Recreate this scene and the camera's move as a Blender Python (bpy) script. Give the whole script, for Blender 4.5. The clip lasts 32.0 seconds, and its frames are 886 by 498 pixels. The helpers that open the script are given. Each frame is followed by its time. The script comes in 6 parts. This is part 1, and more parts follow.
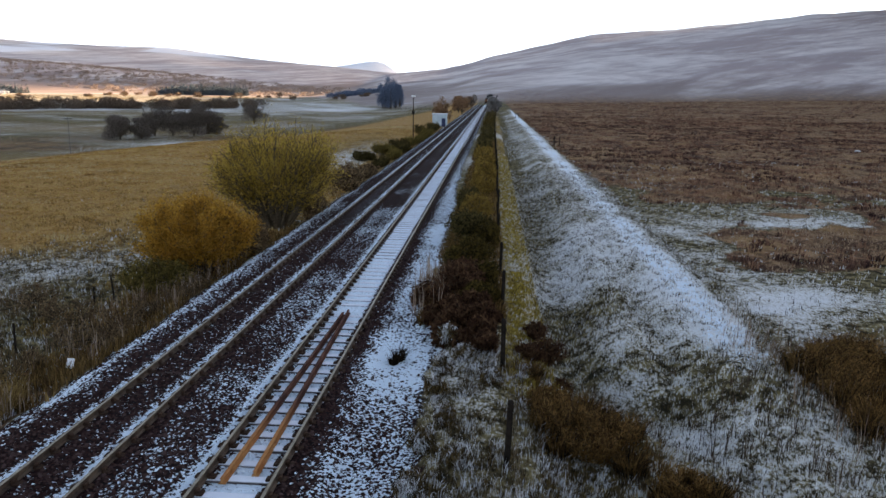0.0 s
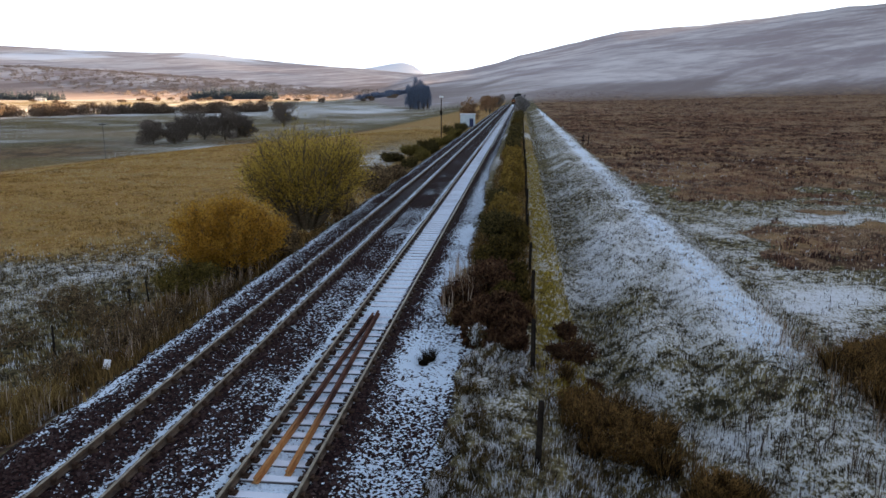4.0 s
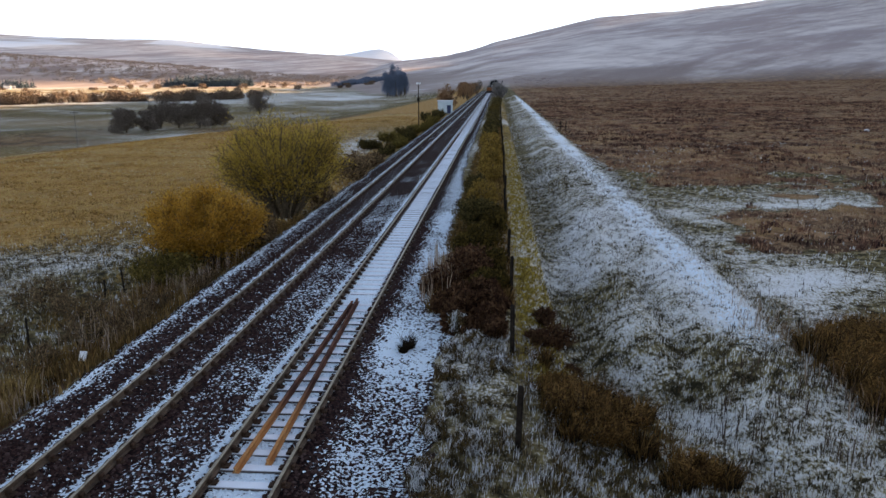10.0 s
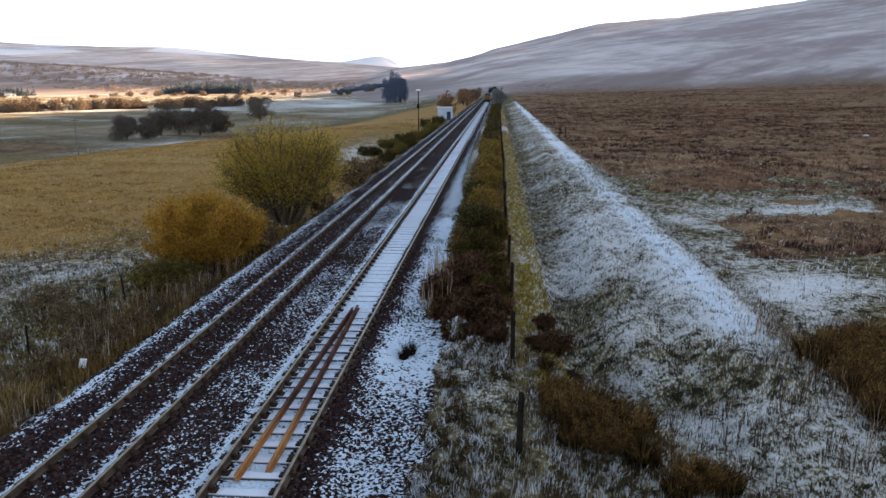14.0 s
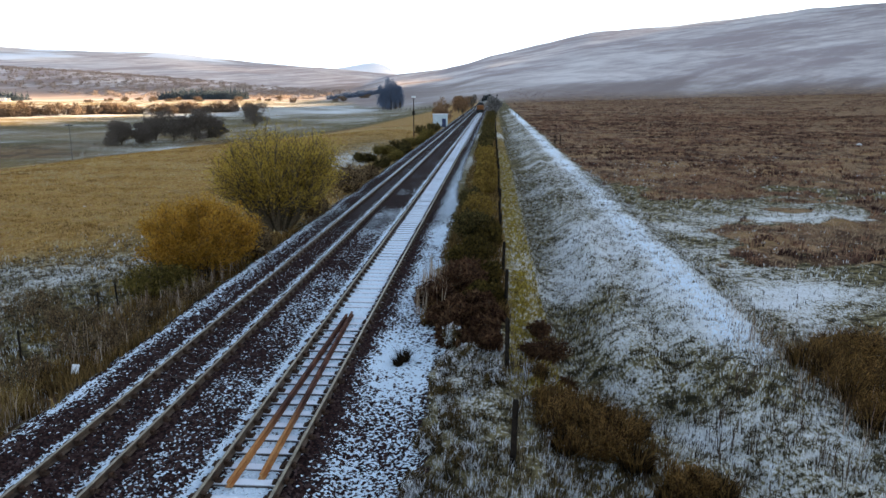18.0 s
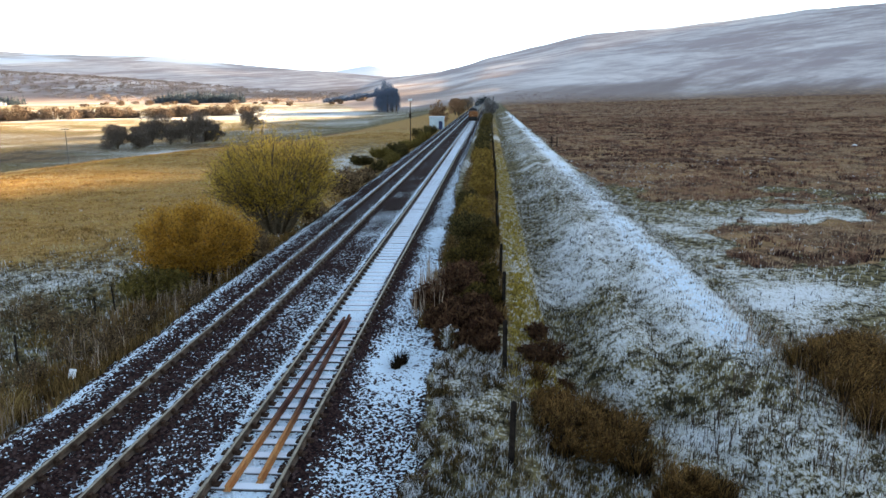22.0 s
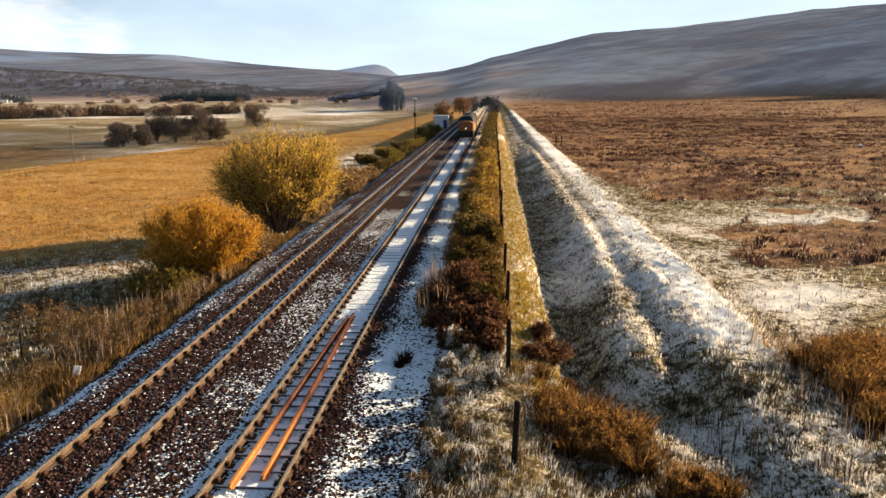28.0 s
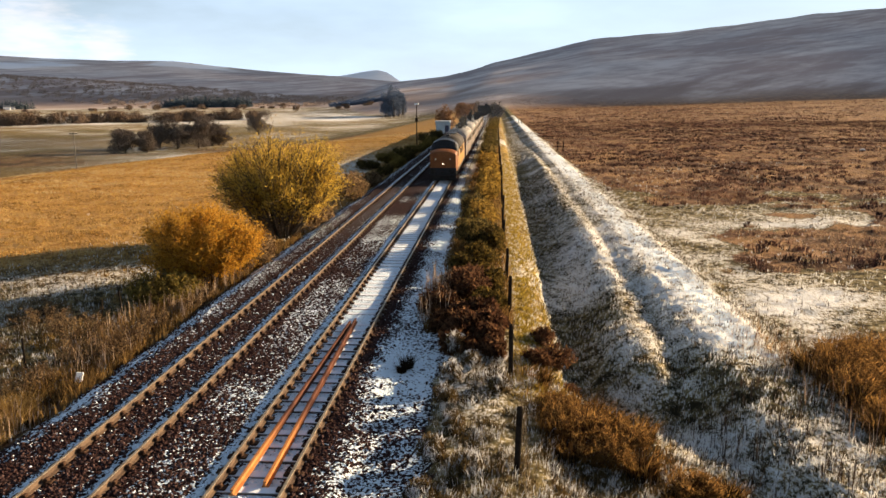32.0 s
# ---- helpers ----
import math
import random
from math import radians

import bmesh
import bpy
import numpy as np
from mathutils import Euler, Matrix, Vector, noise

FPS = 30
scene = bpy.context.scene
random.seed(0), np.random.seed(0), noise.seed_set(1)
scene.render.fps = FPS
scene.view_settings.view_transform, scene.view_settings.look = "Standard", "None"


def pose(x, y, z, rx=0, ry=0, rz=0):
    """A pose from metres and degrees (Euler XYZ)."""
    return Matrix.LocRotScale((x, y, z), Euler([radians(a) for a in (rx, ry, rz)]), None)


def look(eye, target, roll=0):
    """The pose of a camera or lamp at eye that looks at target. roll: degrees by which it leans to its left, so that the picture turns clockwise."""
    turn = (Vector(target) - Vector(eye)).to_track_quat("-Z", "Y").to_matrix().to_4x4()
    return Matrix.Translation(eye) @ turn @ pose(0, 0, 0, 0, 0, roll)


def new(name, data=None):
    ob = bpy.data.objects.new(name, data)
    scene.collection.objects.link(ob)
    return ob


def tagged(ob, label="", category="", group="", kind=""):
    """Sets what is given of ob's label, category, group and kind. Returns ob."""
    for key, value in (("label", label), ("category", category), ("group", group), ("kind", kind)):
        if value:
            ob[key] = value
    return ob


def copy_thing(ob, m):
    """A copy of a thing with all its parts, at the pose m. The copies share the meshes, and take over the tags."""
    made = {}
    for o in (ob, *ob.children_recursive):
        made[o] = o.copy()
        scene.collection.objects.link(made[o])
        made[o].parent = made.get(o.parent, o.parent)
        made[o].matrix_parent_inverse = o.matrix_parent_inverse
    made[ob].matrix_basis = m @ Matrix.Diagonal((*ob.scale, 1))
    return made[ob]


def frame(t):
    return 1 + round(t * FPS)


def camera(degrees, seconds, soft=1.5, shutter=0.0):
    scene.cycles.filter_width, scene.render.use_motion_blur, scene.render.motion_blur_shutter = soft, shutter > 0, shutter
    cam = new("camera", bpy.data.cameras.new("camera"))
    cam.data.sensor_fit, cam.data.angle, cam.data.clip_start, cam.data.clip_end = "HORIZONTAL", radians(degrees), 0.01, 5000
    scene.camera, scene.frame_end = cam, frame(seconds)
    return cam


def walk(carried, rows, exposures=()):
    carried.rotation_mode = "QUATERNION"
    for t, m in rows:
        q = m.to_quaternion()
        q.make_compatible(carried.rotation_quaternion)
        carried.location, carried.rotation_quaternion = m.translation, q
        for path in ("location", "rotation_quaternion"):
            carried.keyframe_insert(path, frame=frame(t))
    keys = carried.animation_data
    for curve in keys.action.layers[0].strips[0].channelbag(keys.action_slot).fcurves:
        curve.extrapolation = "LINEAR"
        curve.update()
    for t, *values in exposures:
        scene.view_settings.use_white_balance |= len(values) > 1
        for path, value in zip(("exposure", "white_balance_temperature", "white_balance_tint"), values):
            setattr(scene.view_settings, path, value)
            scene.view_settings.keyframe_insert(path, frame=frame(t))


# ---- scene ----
EYE_Z = 7.45
cam = camera(62.0, 32.0, soft=1.5)
# seconds and the camera's turn (Euler degrees); it hovers on one spot
WALK = [
    (0, 77.99, -0.98, 3.83), (0.5, 78.12, -0.96, 3.73), (1, 77.68, -0.64, 3.79), (1.5, 78.14, -0.77, 3.75), (2, 78.42, -0.86, 4.05),
    (2.5, 77.81, -0.78, 5.43), (4.5, 78.03, 0.03, 5.86), (5, 77.88, 0.12, 5.45), (5.5, 77.88, -0.09, 4.93), (6, 77.78, 0.17, 5.21),
    (6.5, 77.85, 0.07, 5.04), (7, 77.55, 0.37, 4.16), (7.5, 77.42, 0.12, 4.36), (8, 77.08, 0.11, 4.52), (8.5, 77.41, -0.19, 4.18),
    (9, 77.43, -0.21, 4.19), (9.5, 77.09, 0.14, 4.22), (10, 77.00, 0.14, 4.20), (10.5, 76.97, 0.14, 4.30), (11, 77.64, 0.12, 4.47),
    (11.5, 77.43, 0.19, 4.50), (12, 77.59, 0.22, 4.29), (12.5, 77.70, 0.09, 4.24), (13, 77.55, 0.00, 4.36), (13.5, 77.73, 0.25, 4.43),
    (14, 77.49, 0.28, 4.18), (14.5, 77.39, 0.36, 4.41), (16.5, 78.09, 0.08, 4.09), (17, 78.18, -0.20, 3.95), (17.5, 78.13, -0.19, 3.80),
    (18, 78.01, -0.04, 3.83), (18.5, 77.89, -0.00, 3.53), (19, 77.80, -0.03, 3.61), (19.5, 77.73, -0.26, 3.84), (20, 77.67, -0.07, 3.53),
    (20.5, 77.86, 0.11, 3.31), (21, 78.09, 0.15, 3.60), (21.5, 78.17, 0.18, 3.68), (22, 78.20, 0.20, 3.56), (22.5, 78.17, 0.17, 3.50),
    (23, 78.13, 0.14, 3.84), (23.5, 78.33, 0.05, 3.94), (24, 78.27, 0.04, 3.71), (24.5, 78.31, 0.14, 3.52), (25, 78.33, 0.03, 3.36),
    (25.5, 77.88, 0.08, 3.45), (27.5, 78.04, 0.18, 3.92), (28, 78.12, 0.03, 3.92), (28.5, 78.13, 0.31, 3.75), (29, 78.35, 0.47, 3.82),
    (29.5, 78.45, 0.39, 3.68), (30, 78.54, 0.31, 3.96), (30.5, 78.42, 0.30, 3.73), (31, 78.45, 0.39, 4.18), (31.5, 78.48, 0.41, 4.00),
    (32, 78.53, 0.21, 4.04),
]
# the camera stops down and warms as the sun comes out: seconds, stops, kelvin, tint
EXPOSURES = [(0, 2.5, 7900, 20), (8, 2.5, 7900, 20), (14, 2.62, 7850, 18.5), (19, 2.86, 7650, 13.5), (22, 3.0, 7500, 11), (23, 2.68, 7400, 11), (24, 2.66, 7300, 11), (25, 2.4, 7250, 11), (26, 1.8, 7400, 13), (28, 1.5, 7500, 14), (32, 1.43, 7500, 14)]
walk(cam, [(t, pose(0, 0, EYE_Z, a, b, c)) for t, a, b, c in WALK], EXPOSURES)

# ---------------------------------------------------------------- light
SUN_ELEV, SUN_AHEAD = 15.0, 34.0      # degrees above the ground; degrees from the +x side towards +y
SUN_DIR = Vector((math.cos(radians(SUN_ELEV)) * math.cos(radians(SUN_AHEAD)),
                  math.cos(radians(SUN_ELEV)) * math.sin(radians(SUN_AHEAD)), math.sin(radians(SUN_ELEV))))
world = bpy.data.worlds.new("sky")
scene.world = world
world.use_nodes = True
wn = world.node_tree.nodes
wl = world.node_tree.links
wn.clear()
sky = wn.new("ShaderNodeTexSky")
sky.sky_type = "NISHITA"
sky.sun_disc = False
sky.sun_elevation = radians(SUN_ELEV)
sky.sun_rotation = radians(90 - SUN_AHEAD)
sky.altitude, sky.air_density, sky.dust_density, sky.ozone_density = 300, 1.0, 0.6, 2.0
back = wn.new("ShaderNodeBackground")
back.inputs["Strength"].default_value = 0.036
wout = wn.new("ShaderNodeOutputWorld")
# a veil of thin high cloud, thickest low down
wco = wn.new("ShaderNodeTexCoord")
wse = wn.new("ShaderNodeSeparateXYZ")
wl.new(wco.outputs["Generated"], wse.inputs[0])
wel = wn.new("ShaderNodeMapRange")
wel.inputs["From Min"].default_value, wel.inputs["From Max"].default_value = 0.0, 0.55
wel.inputs["To Min"].default_value, wel.inputs["To Max"].default_value = 0.72, 0.05
wl.new(wse.outputs["Z"], wel.inputs["Value"])
wmp = wn.new("ShaderNodeMapping")
wmp.inputs["Scale"].default_value = (1.0, 1.0, 4.0)
wl.new(wco.outputs["Generated"], wmp.inputs["Vector"])
wno = wn.new("ShaderNodeTexNoise")
wno.inputs["Scale"].default_value, wno.inputs["Detail"].default_value = 3.4, 6.0
wl.new(wmp.outputs["Vector"], wno.inputs["Vector"])
wad = wn.new("ShaderNodeMath")
wad.operation = "MULTIPLY_ADD"
wl.new(wno.outputs["Fac"], wad.inputs[0])
wad.inputs[1].default_value = 1.1
wsu = wn.new("ShaderNodeMath")
wsu.operation = "SUBTRACT"
wl.new(wel.outputs["Result"], wsu.inputs[0])
wsu.inputs[1].default_value = 0.52
wl.new(wsu.outputs[0], wad.inputs[2])
wad.use_clamp = True
wmx = wn.new("ShaderNodeMix")
wmx.data_type = "RGBA"
wl.new(wad.outputs[0], wmx.inputs["Factor"])
wl.new(sky.outputs["Color"], wmx.inputs["A"])
wmx.inputs["B"].default_value = (8.3, 11.9, 16.9, 1)
last = wmx.outputs["Result"]
for az, el, wide in ((-32.5, 4.4, 0.055), (-28.0, 3.5, 0.035)):
    # low white clouds beyond the western range
    dist = wn.new("ShaderNodeVectorMath")
    dist.operation = "DISTANCE"
    dist.inputs[1].default_value = (math.sin(radians(az)), math.cos(radians(az)), math.sin(radians(el)))
    wl.new(wco.outputs["Generated"], dist.inputs[0])
    puff = wn.new("ShaderNodeTexNoise")
    puff.inputs["Scale"].default_value, puff.inputs["Detail"].default_value = 38.0, 7.0
    wl.new(wmp.outputs["Vector"], puff.inputs["Vector"])
    edge = wn.new("ShaderNodeMath")
    edge.operation = "MULTIPLY_ADD"
    wl.new(puff.outputs["Fac"], edge.inputs[0])
    edge.inputs[1].default_value = -wide * 1.6
    wl.new(dist.outputs["Value"], edge.inputs[2])
    soft = wn.new("ShaderNodeMapRange")
    soft.interpolation_type = "SMOOTHSTEP"
    for k, v in (("From Min", wide * 0.45), ("From Max", -wide * 0.75), ("To Min", 0.0), ("To Max", 0.5)):
        soft.inputs[k].default_value = v
    wl.new(edge.outputs[0], soft.inputs["Value"])
    over = wn.new("ShaderNodeMix")
    over.data_type = "RGBA"
    wl.new(soft.outputs["Result"], over.inputs["Factor"])
    wl.new(last, over.inputs["A"])
    over.inputs["B"].default_value = (11.6, 11.9, 13.0, 1)
    last = over.outputs["Result"]
wl.new(last, back.inputs["Color"])
wl.new(back.outputs["Background"], wout.inputs["Surface"])
sun_data = bpy.data.lights.new("sun", "SUN")
sun_data.energy, sun_data.angle, sun_data.color = 5.2, radians(0.6), (1.0, 0.81, 0.56)
sun = new("sun", sun_data)
sun.matrix_world = look(SUN_DIR * 60, (0, 0, 0))

# ---------------------------------------------------------------- small helpers
def link(t, a, b):
    t.links.new(a, b)


def nd(t, kind, **props):
    n = t.nodes.new(kind)
    for k, v in props.items():
        n.inputs[k.replace("_", " ")].default_value = v
    return n


def material(name, rough=0.9, metal=0.0):
    m = bpy.data.materials.new(name)
    m.use_nodes = True
    t = m.node_tree
    t.nodes.clear()
    out = t.nodes.new("ShaderNodeOutputMaterial")
    b = t.nodes.new("ShaderNodeBsdfPrincipled")
    b.inputs["Roughness"].default_value = rough
    b.inputs["Metallic"].default_value = metal
    b.inputs["Specular IOR Level"].default_value = 0.25 if rough < 0.7 else 0.03
    link(t, b.outputs[0], out.inputs[0])
    return m, t, b


def coords(t):
    return t.nodes.new("ShaderNodeNewGeometry").outputs["Position"]


def noise_node(t, vec, scale, detail=4.0, rough=0.6, stretch=None):
    if stretch:
        mp = t.nodes.new("ShaderNodeMapping")
        mp.inputs["Scale"].default_value = stretch
        link(t, vec, mp.inputs["Vector"])
        vec = mp.outputs["Vector"]
    n = nd(t, "ShaderNodeTexNoise", Scale=scale, Detail=detail, Roughness=rough)
    link(t, vec, n.inputs["Vector"])
    return n.outputs["Fac"]


def ramp(t, fac, lo, hi):
    r = t.nodes.new("ShaderNodeMapRange")
    r.interpolation_type = "SMOOTHSTEP"
    r.inputs["From Min"].default_value, r.inputs["From Max"].default_value = lo, hi
    link(t, fac, r.inputs["Value"])
    return r.outputs["Result"]


def math2(t, op, a, b):
    n = t.nodes.new("ShaderNodeMath")
    n.operation = op
    for i, v in enumerate((a, b)):
        if isinstance(v, (int, float)):
            n.inputs[i].default_value = v
        else:
            link(t, v, n.inputs[i])
    return n.outputs[0]


def mix(t, fac, a, b):
    n = t.nodes.new("ShaderNodeMix")
    n.data_type = "RGBA"
    for sock, v in ((n.inputs["Factor"], fac), (n.inputs["A"], a), (n.inputs["B"], b)):
        if isinstance(v, (int, float)):
            sock.default_value = v
        elif isinstance(v, tuple):
            sock.default_value = (*v, 1)
        else:
            link(t, v, sock)
    return n.outputs["Result"]


def bump(t, b, height, strength=0.5, distance=0.05):
    n = nd(t, "ShaderNodeBump", Strength=strength, Distance=distance)
    link(t, height, n.inputs["Height"])
    link(t, n.outputs["Normal"], b.inputs["Normal"])


def simple(name, a, b, scale, rough=0.85, metal=0.0, fine=0.4, dist=0.02, snow=0.0):
    """Two tones mixed by noise at two sizes, with relief, and frost on what faces up where snow > 0."""
    m, t, bs = material(name, rough, metal)
    p = t.nodes.new("ShaderNodeTexCoord").outputs["Object"]
    n1 = noise_node(t, p, scale, 5)
    n2 = noise_node(t, p, scale * 9, 3)
    f = ramp(t, math2(t, "ADD", math2(t, "MULTIPLY", n1, 0.65), math2(t, "MULTIPLY", n2, 0.35)), 0.36, 0.64)
    col = mix(t, f, a, b)
    if snow:
        g = t.nodes.new("ShaderNodeNewGeometry")
        sep = t.nodes.new("ShaderNodeSeparateXYZ")
        link(t, g.outputs["Normal"], sep.inputs[0])
        s = math2(t, "MULTIPLY", ramp(t, sep.outputs["Z"], 0.5, 0.95), ramp(t, n2, 0.75 - snow * 0.5, 0.9 - snow * 0.5))
        col = mix(t, s, col, (0.75, 0.78, 0.83))
    link(t, col, bs.inputs["Base Color"])
    bump(t, bs, n2, fine, dist)
    return m


def see_through(t, b, col, share):
    """Thin leaves and blades: part of the light passes through them."""
    tr = t.nodes.new("ShaderNodeBsdfTranslucent")
    link(t, col, tr.inputs["Color"])
    ms = t.nodes.new("ShaderNodeMixShader")
    ms.inputs[0].default_value = share
    link(t, b.outputs[0], ms.inputs[1])
    link(t, tr.outputs[0], ms.inputs[2])
    out = next(n for n in t.nodes if n.type == "OUTPUT_MATERIAL")
    link(t, ms.outputs[0], out.inputs[0])


def island(name, tones, rough=0.8, through_light=0.25):
    """Leaves and blades: each takes a tone of its own."""
    m, t, b = material(name, rough)
    g = t.nodes.new("ShaderNodeNewGeometry")
    r = t.nodes.new("ShaderNodeValToRGB")
    r.color_ramp.interpolation = "LINEAR"
    while len(r.color_ramp.elements) < len(tones):
        r.color_ramp.elements.new(0.5)
    for i, (e, c) in enumerate(zip(r.color_ramp.elements, tones)):
        e.position, e.color = i / max(1, len(tones) - 1), (*c, 1)
    link(t, g.outputs["Random Per Island"], r.inputs[0])
    link(t, r.outputs[0], b.inputs["Base Color"])
    if through_light:
        see_through(t, b, r.outputs[0], through_light)
    return m


def mesh_np(name, verts, faces, mat, smooth=False):
    """A mesh from arrays: verts (n, 3), faces (m, 3 or 4)."""
    me = bpy.data.meshes.new(name)
    verts, faces = np.asarray(verts, np.float32), np.asarray(faces, np.int32)
    k = faces.shape[1]
    me.vertices.add(len(verts))
    me.vertices.foreach_set("co", verts.ravel())
    me.loops.add(faces.size)
    me.loops.foreach_set("vertex_index", faces.ravel())
    me.polygons.add(len(faces))
    me.polygons.foreach_set("loop_start", np.arange(0, faces.size, k, dtype=np.int32))
    me.polygons.foreach_set("use_smooth", np.full(len(faces), smooth))
    me.materials.append(mat)
    me.update(calc_edges=True)
    return me


def part(name, bm, mat, parent=None, label="", smooth=False):
    """Link a bmesh (or a mesh) as one object under a thing."""
    if isinstance(bm, bmesh.types.BMesh):
        bmesh.ops.recalc_face_normals(bm, faces=bm.faces)
        me = bpy.data.meshes.new(name)
        bm.to_mesh(me)
        bm.free()
        me.materials.append(mat)
        if smooth:
            me.polygons.foreach_set("use_smooth", [abs(p.normal.y) < 0.98 for p in me.polygons])
    else:
        me = bm
    ob = new(name, me)
    ob.parent = parent
    if label:
        ob["label"] = label
    return ob


def empty(name, m, label, category, group="", kind=""):
    ob = new(name)
    ob.matrix_basis = m
    return tagged(ob, label, category, group, kind)


def box(bm, x0, x1, y0, y1, z0, z1, bev=0.0):
    vs = bmesh.ops.create_cube(bm, size=1)["verts"]
    for v in vs:
        v.co = Vector(((x0 + x1) / 2 + v.co.x * (x1 - x0), (y0 + y1) / 2 + v.co.y * (y1 - y0), (z0 + z1) / 2 + v.co.z * (z1 - z0)))
    if bev:
        es = list({e for v in vs for e in v.link_edges})
        bmesh.ops.bevel(bm, geom=es, offset=bev, segments=1, affect="EDGES", profile=0.5)
    return bm


def boxes(*dims, bev=0.0):
    bm = bmesh.new()
    for d in dims:
        box(bm, *d, bev=bev)
    return bm


def tube(bm, a, b, r0, r1=None, n=8, caps=True):
    """A tapered round bar from a to b."""
    a, b = Vector(a), Vector(b)
    r1 = r0 if r1 is None else r1
    q = (b - a).to_track_quat("Z", "Y").to_matrix()
    rings = []
    for c, r in ((a, r0), (b, r1)):
        rings.append([bm.verts.new(c + q @ Vector((r * math.cos(2 * math.pi * i / n), r * math.sin(2 * math.pi * i / n), 0))) for i in range(n)])
    for i in range(n):
        j = (i + 1) % n
        bm.faces.new((rings[0][i], rings[0][j], rings[1][j], rings[1][i]))
    if caps:
        bm.faces.new(rings[0][::-1])
        bm.faces.new(rings[1])
    return bm


def extrude_profile(bm, prof, y0, y1, steps=1):
    """A closed x-z outline drawn out along y."""
    rows = [[bm.verts.new((x, y0 + (y1 - y0) * k / steps, z)) for x, z in prof] for k in range(steps + 1)]
    n = len(prof)
    for a, b in zip(rows, rows[1:]):
        for i in range(n):
            j = (i + 1) % n
            bm.faces.new((a[i], a[j], b[j], b[i]))
    bm.faces.new(rows[0][::-1])
    bm.faces.new(rows[-1])
    return bm


# ---------------------------------------------------------------- lie of the land
def sstep(a, b, v):
    u = np.clip((np.asarray(v, float) - a) / (b - a), 0, 1)
    return u * u * (3 - 2 * u)


_LAT = np.random.default_rng(11).random((256, 256))


def vnoise(x, y):
    x, y = np.asarray(x, float), np.asarray(y, float)
    xi, yi = np.floor(x).astype(int), np.floor(y).astype(int)
    fx, fy = x - xi, y - yi
    fx, fy = fx * fx * (3 - 2 * fx), fy * fy * (3 - 2 * fy)
    g = lambda i, j: _LAT[(xi + i) % 256, (yi + j) % 256]
    return (g(0, 0) * (1 - fx) + g(1, 0) * fx) * (1 - fy) + (g(0, 1) * (1 - fx) + g(1, 1) * fx) * fy


def fbm(x, y, scale, octaves=4):
    s, a, tot = 0.0, 1.0, 0.0
    for k in range(octaves):
        s = s + a * vnoise(x * scale * 2 ** k + 17.3 * k, y * scale * 2 ** k + 5.1 * k)
        tot += a
        a *= 0.5
    return s / tot - 0.5


RAILS = dict(ml=-9.14, mr=-7.705, sl=-5.515, sr=-4.08)
MAIN_X, LOOP_X = (RAILS["ml"] + RAILS["mr"]) / 2, (RAILS["sl"] + RAILS["sr"]) / 2
FENCE_X = 0.57


def crest_x(y):
    """Where the western field breaks off into the valley."""
    return np.interp(y, [-400, 90, 125, 160, 230, 400, 900], [-56, -56, -50, -30, -22, -16, -14])


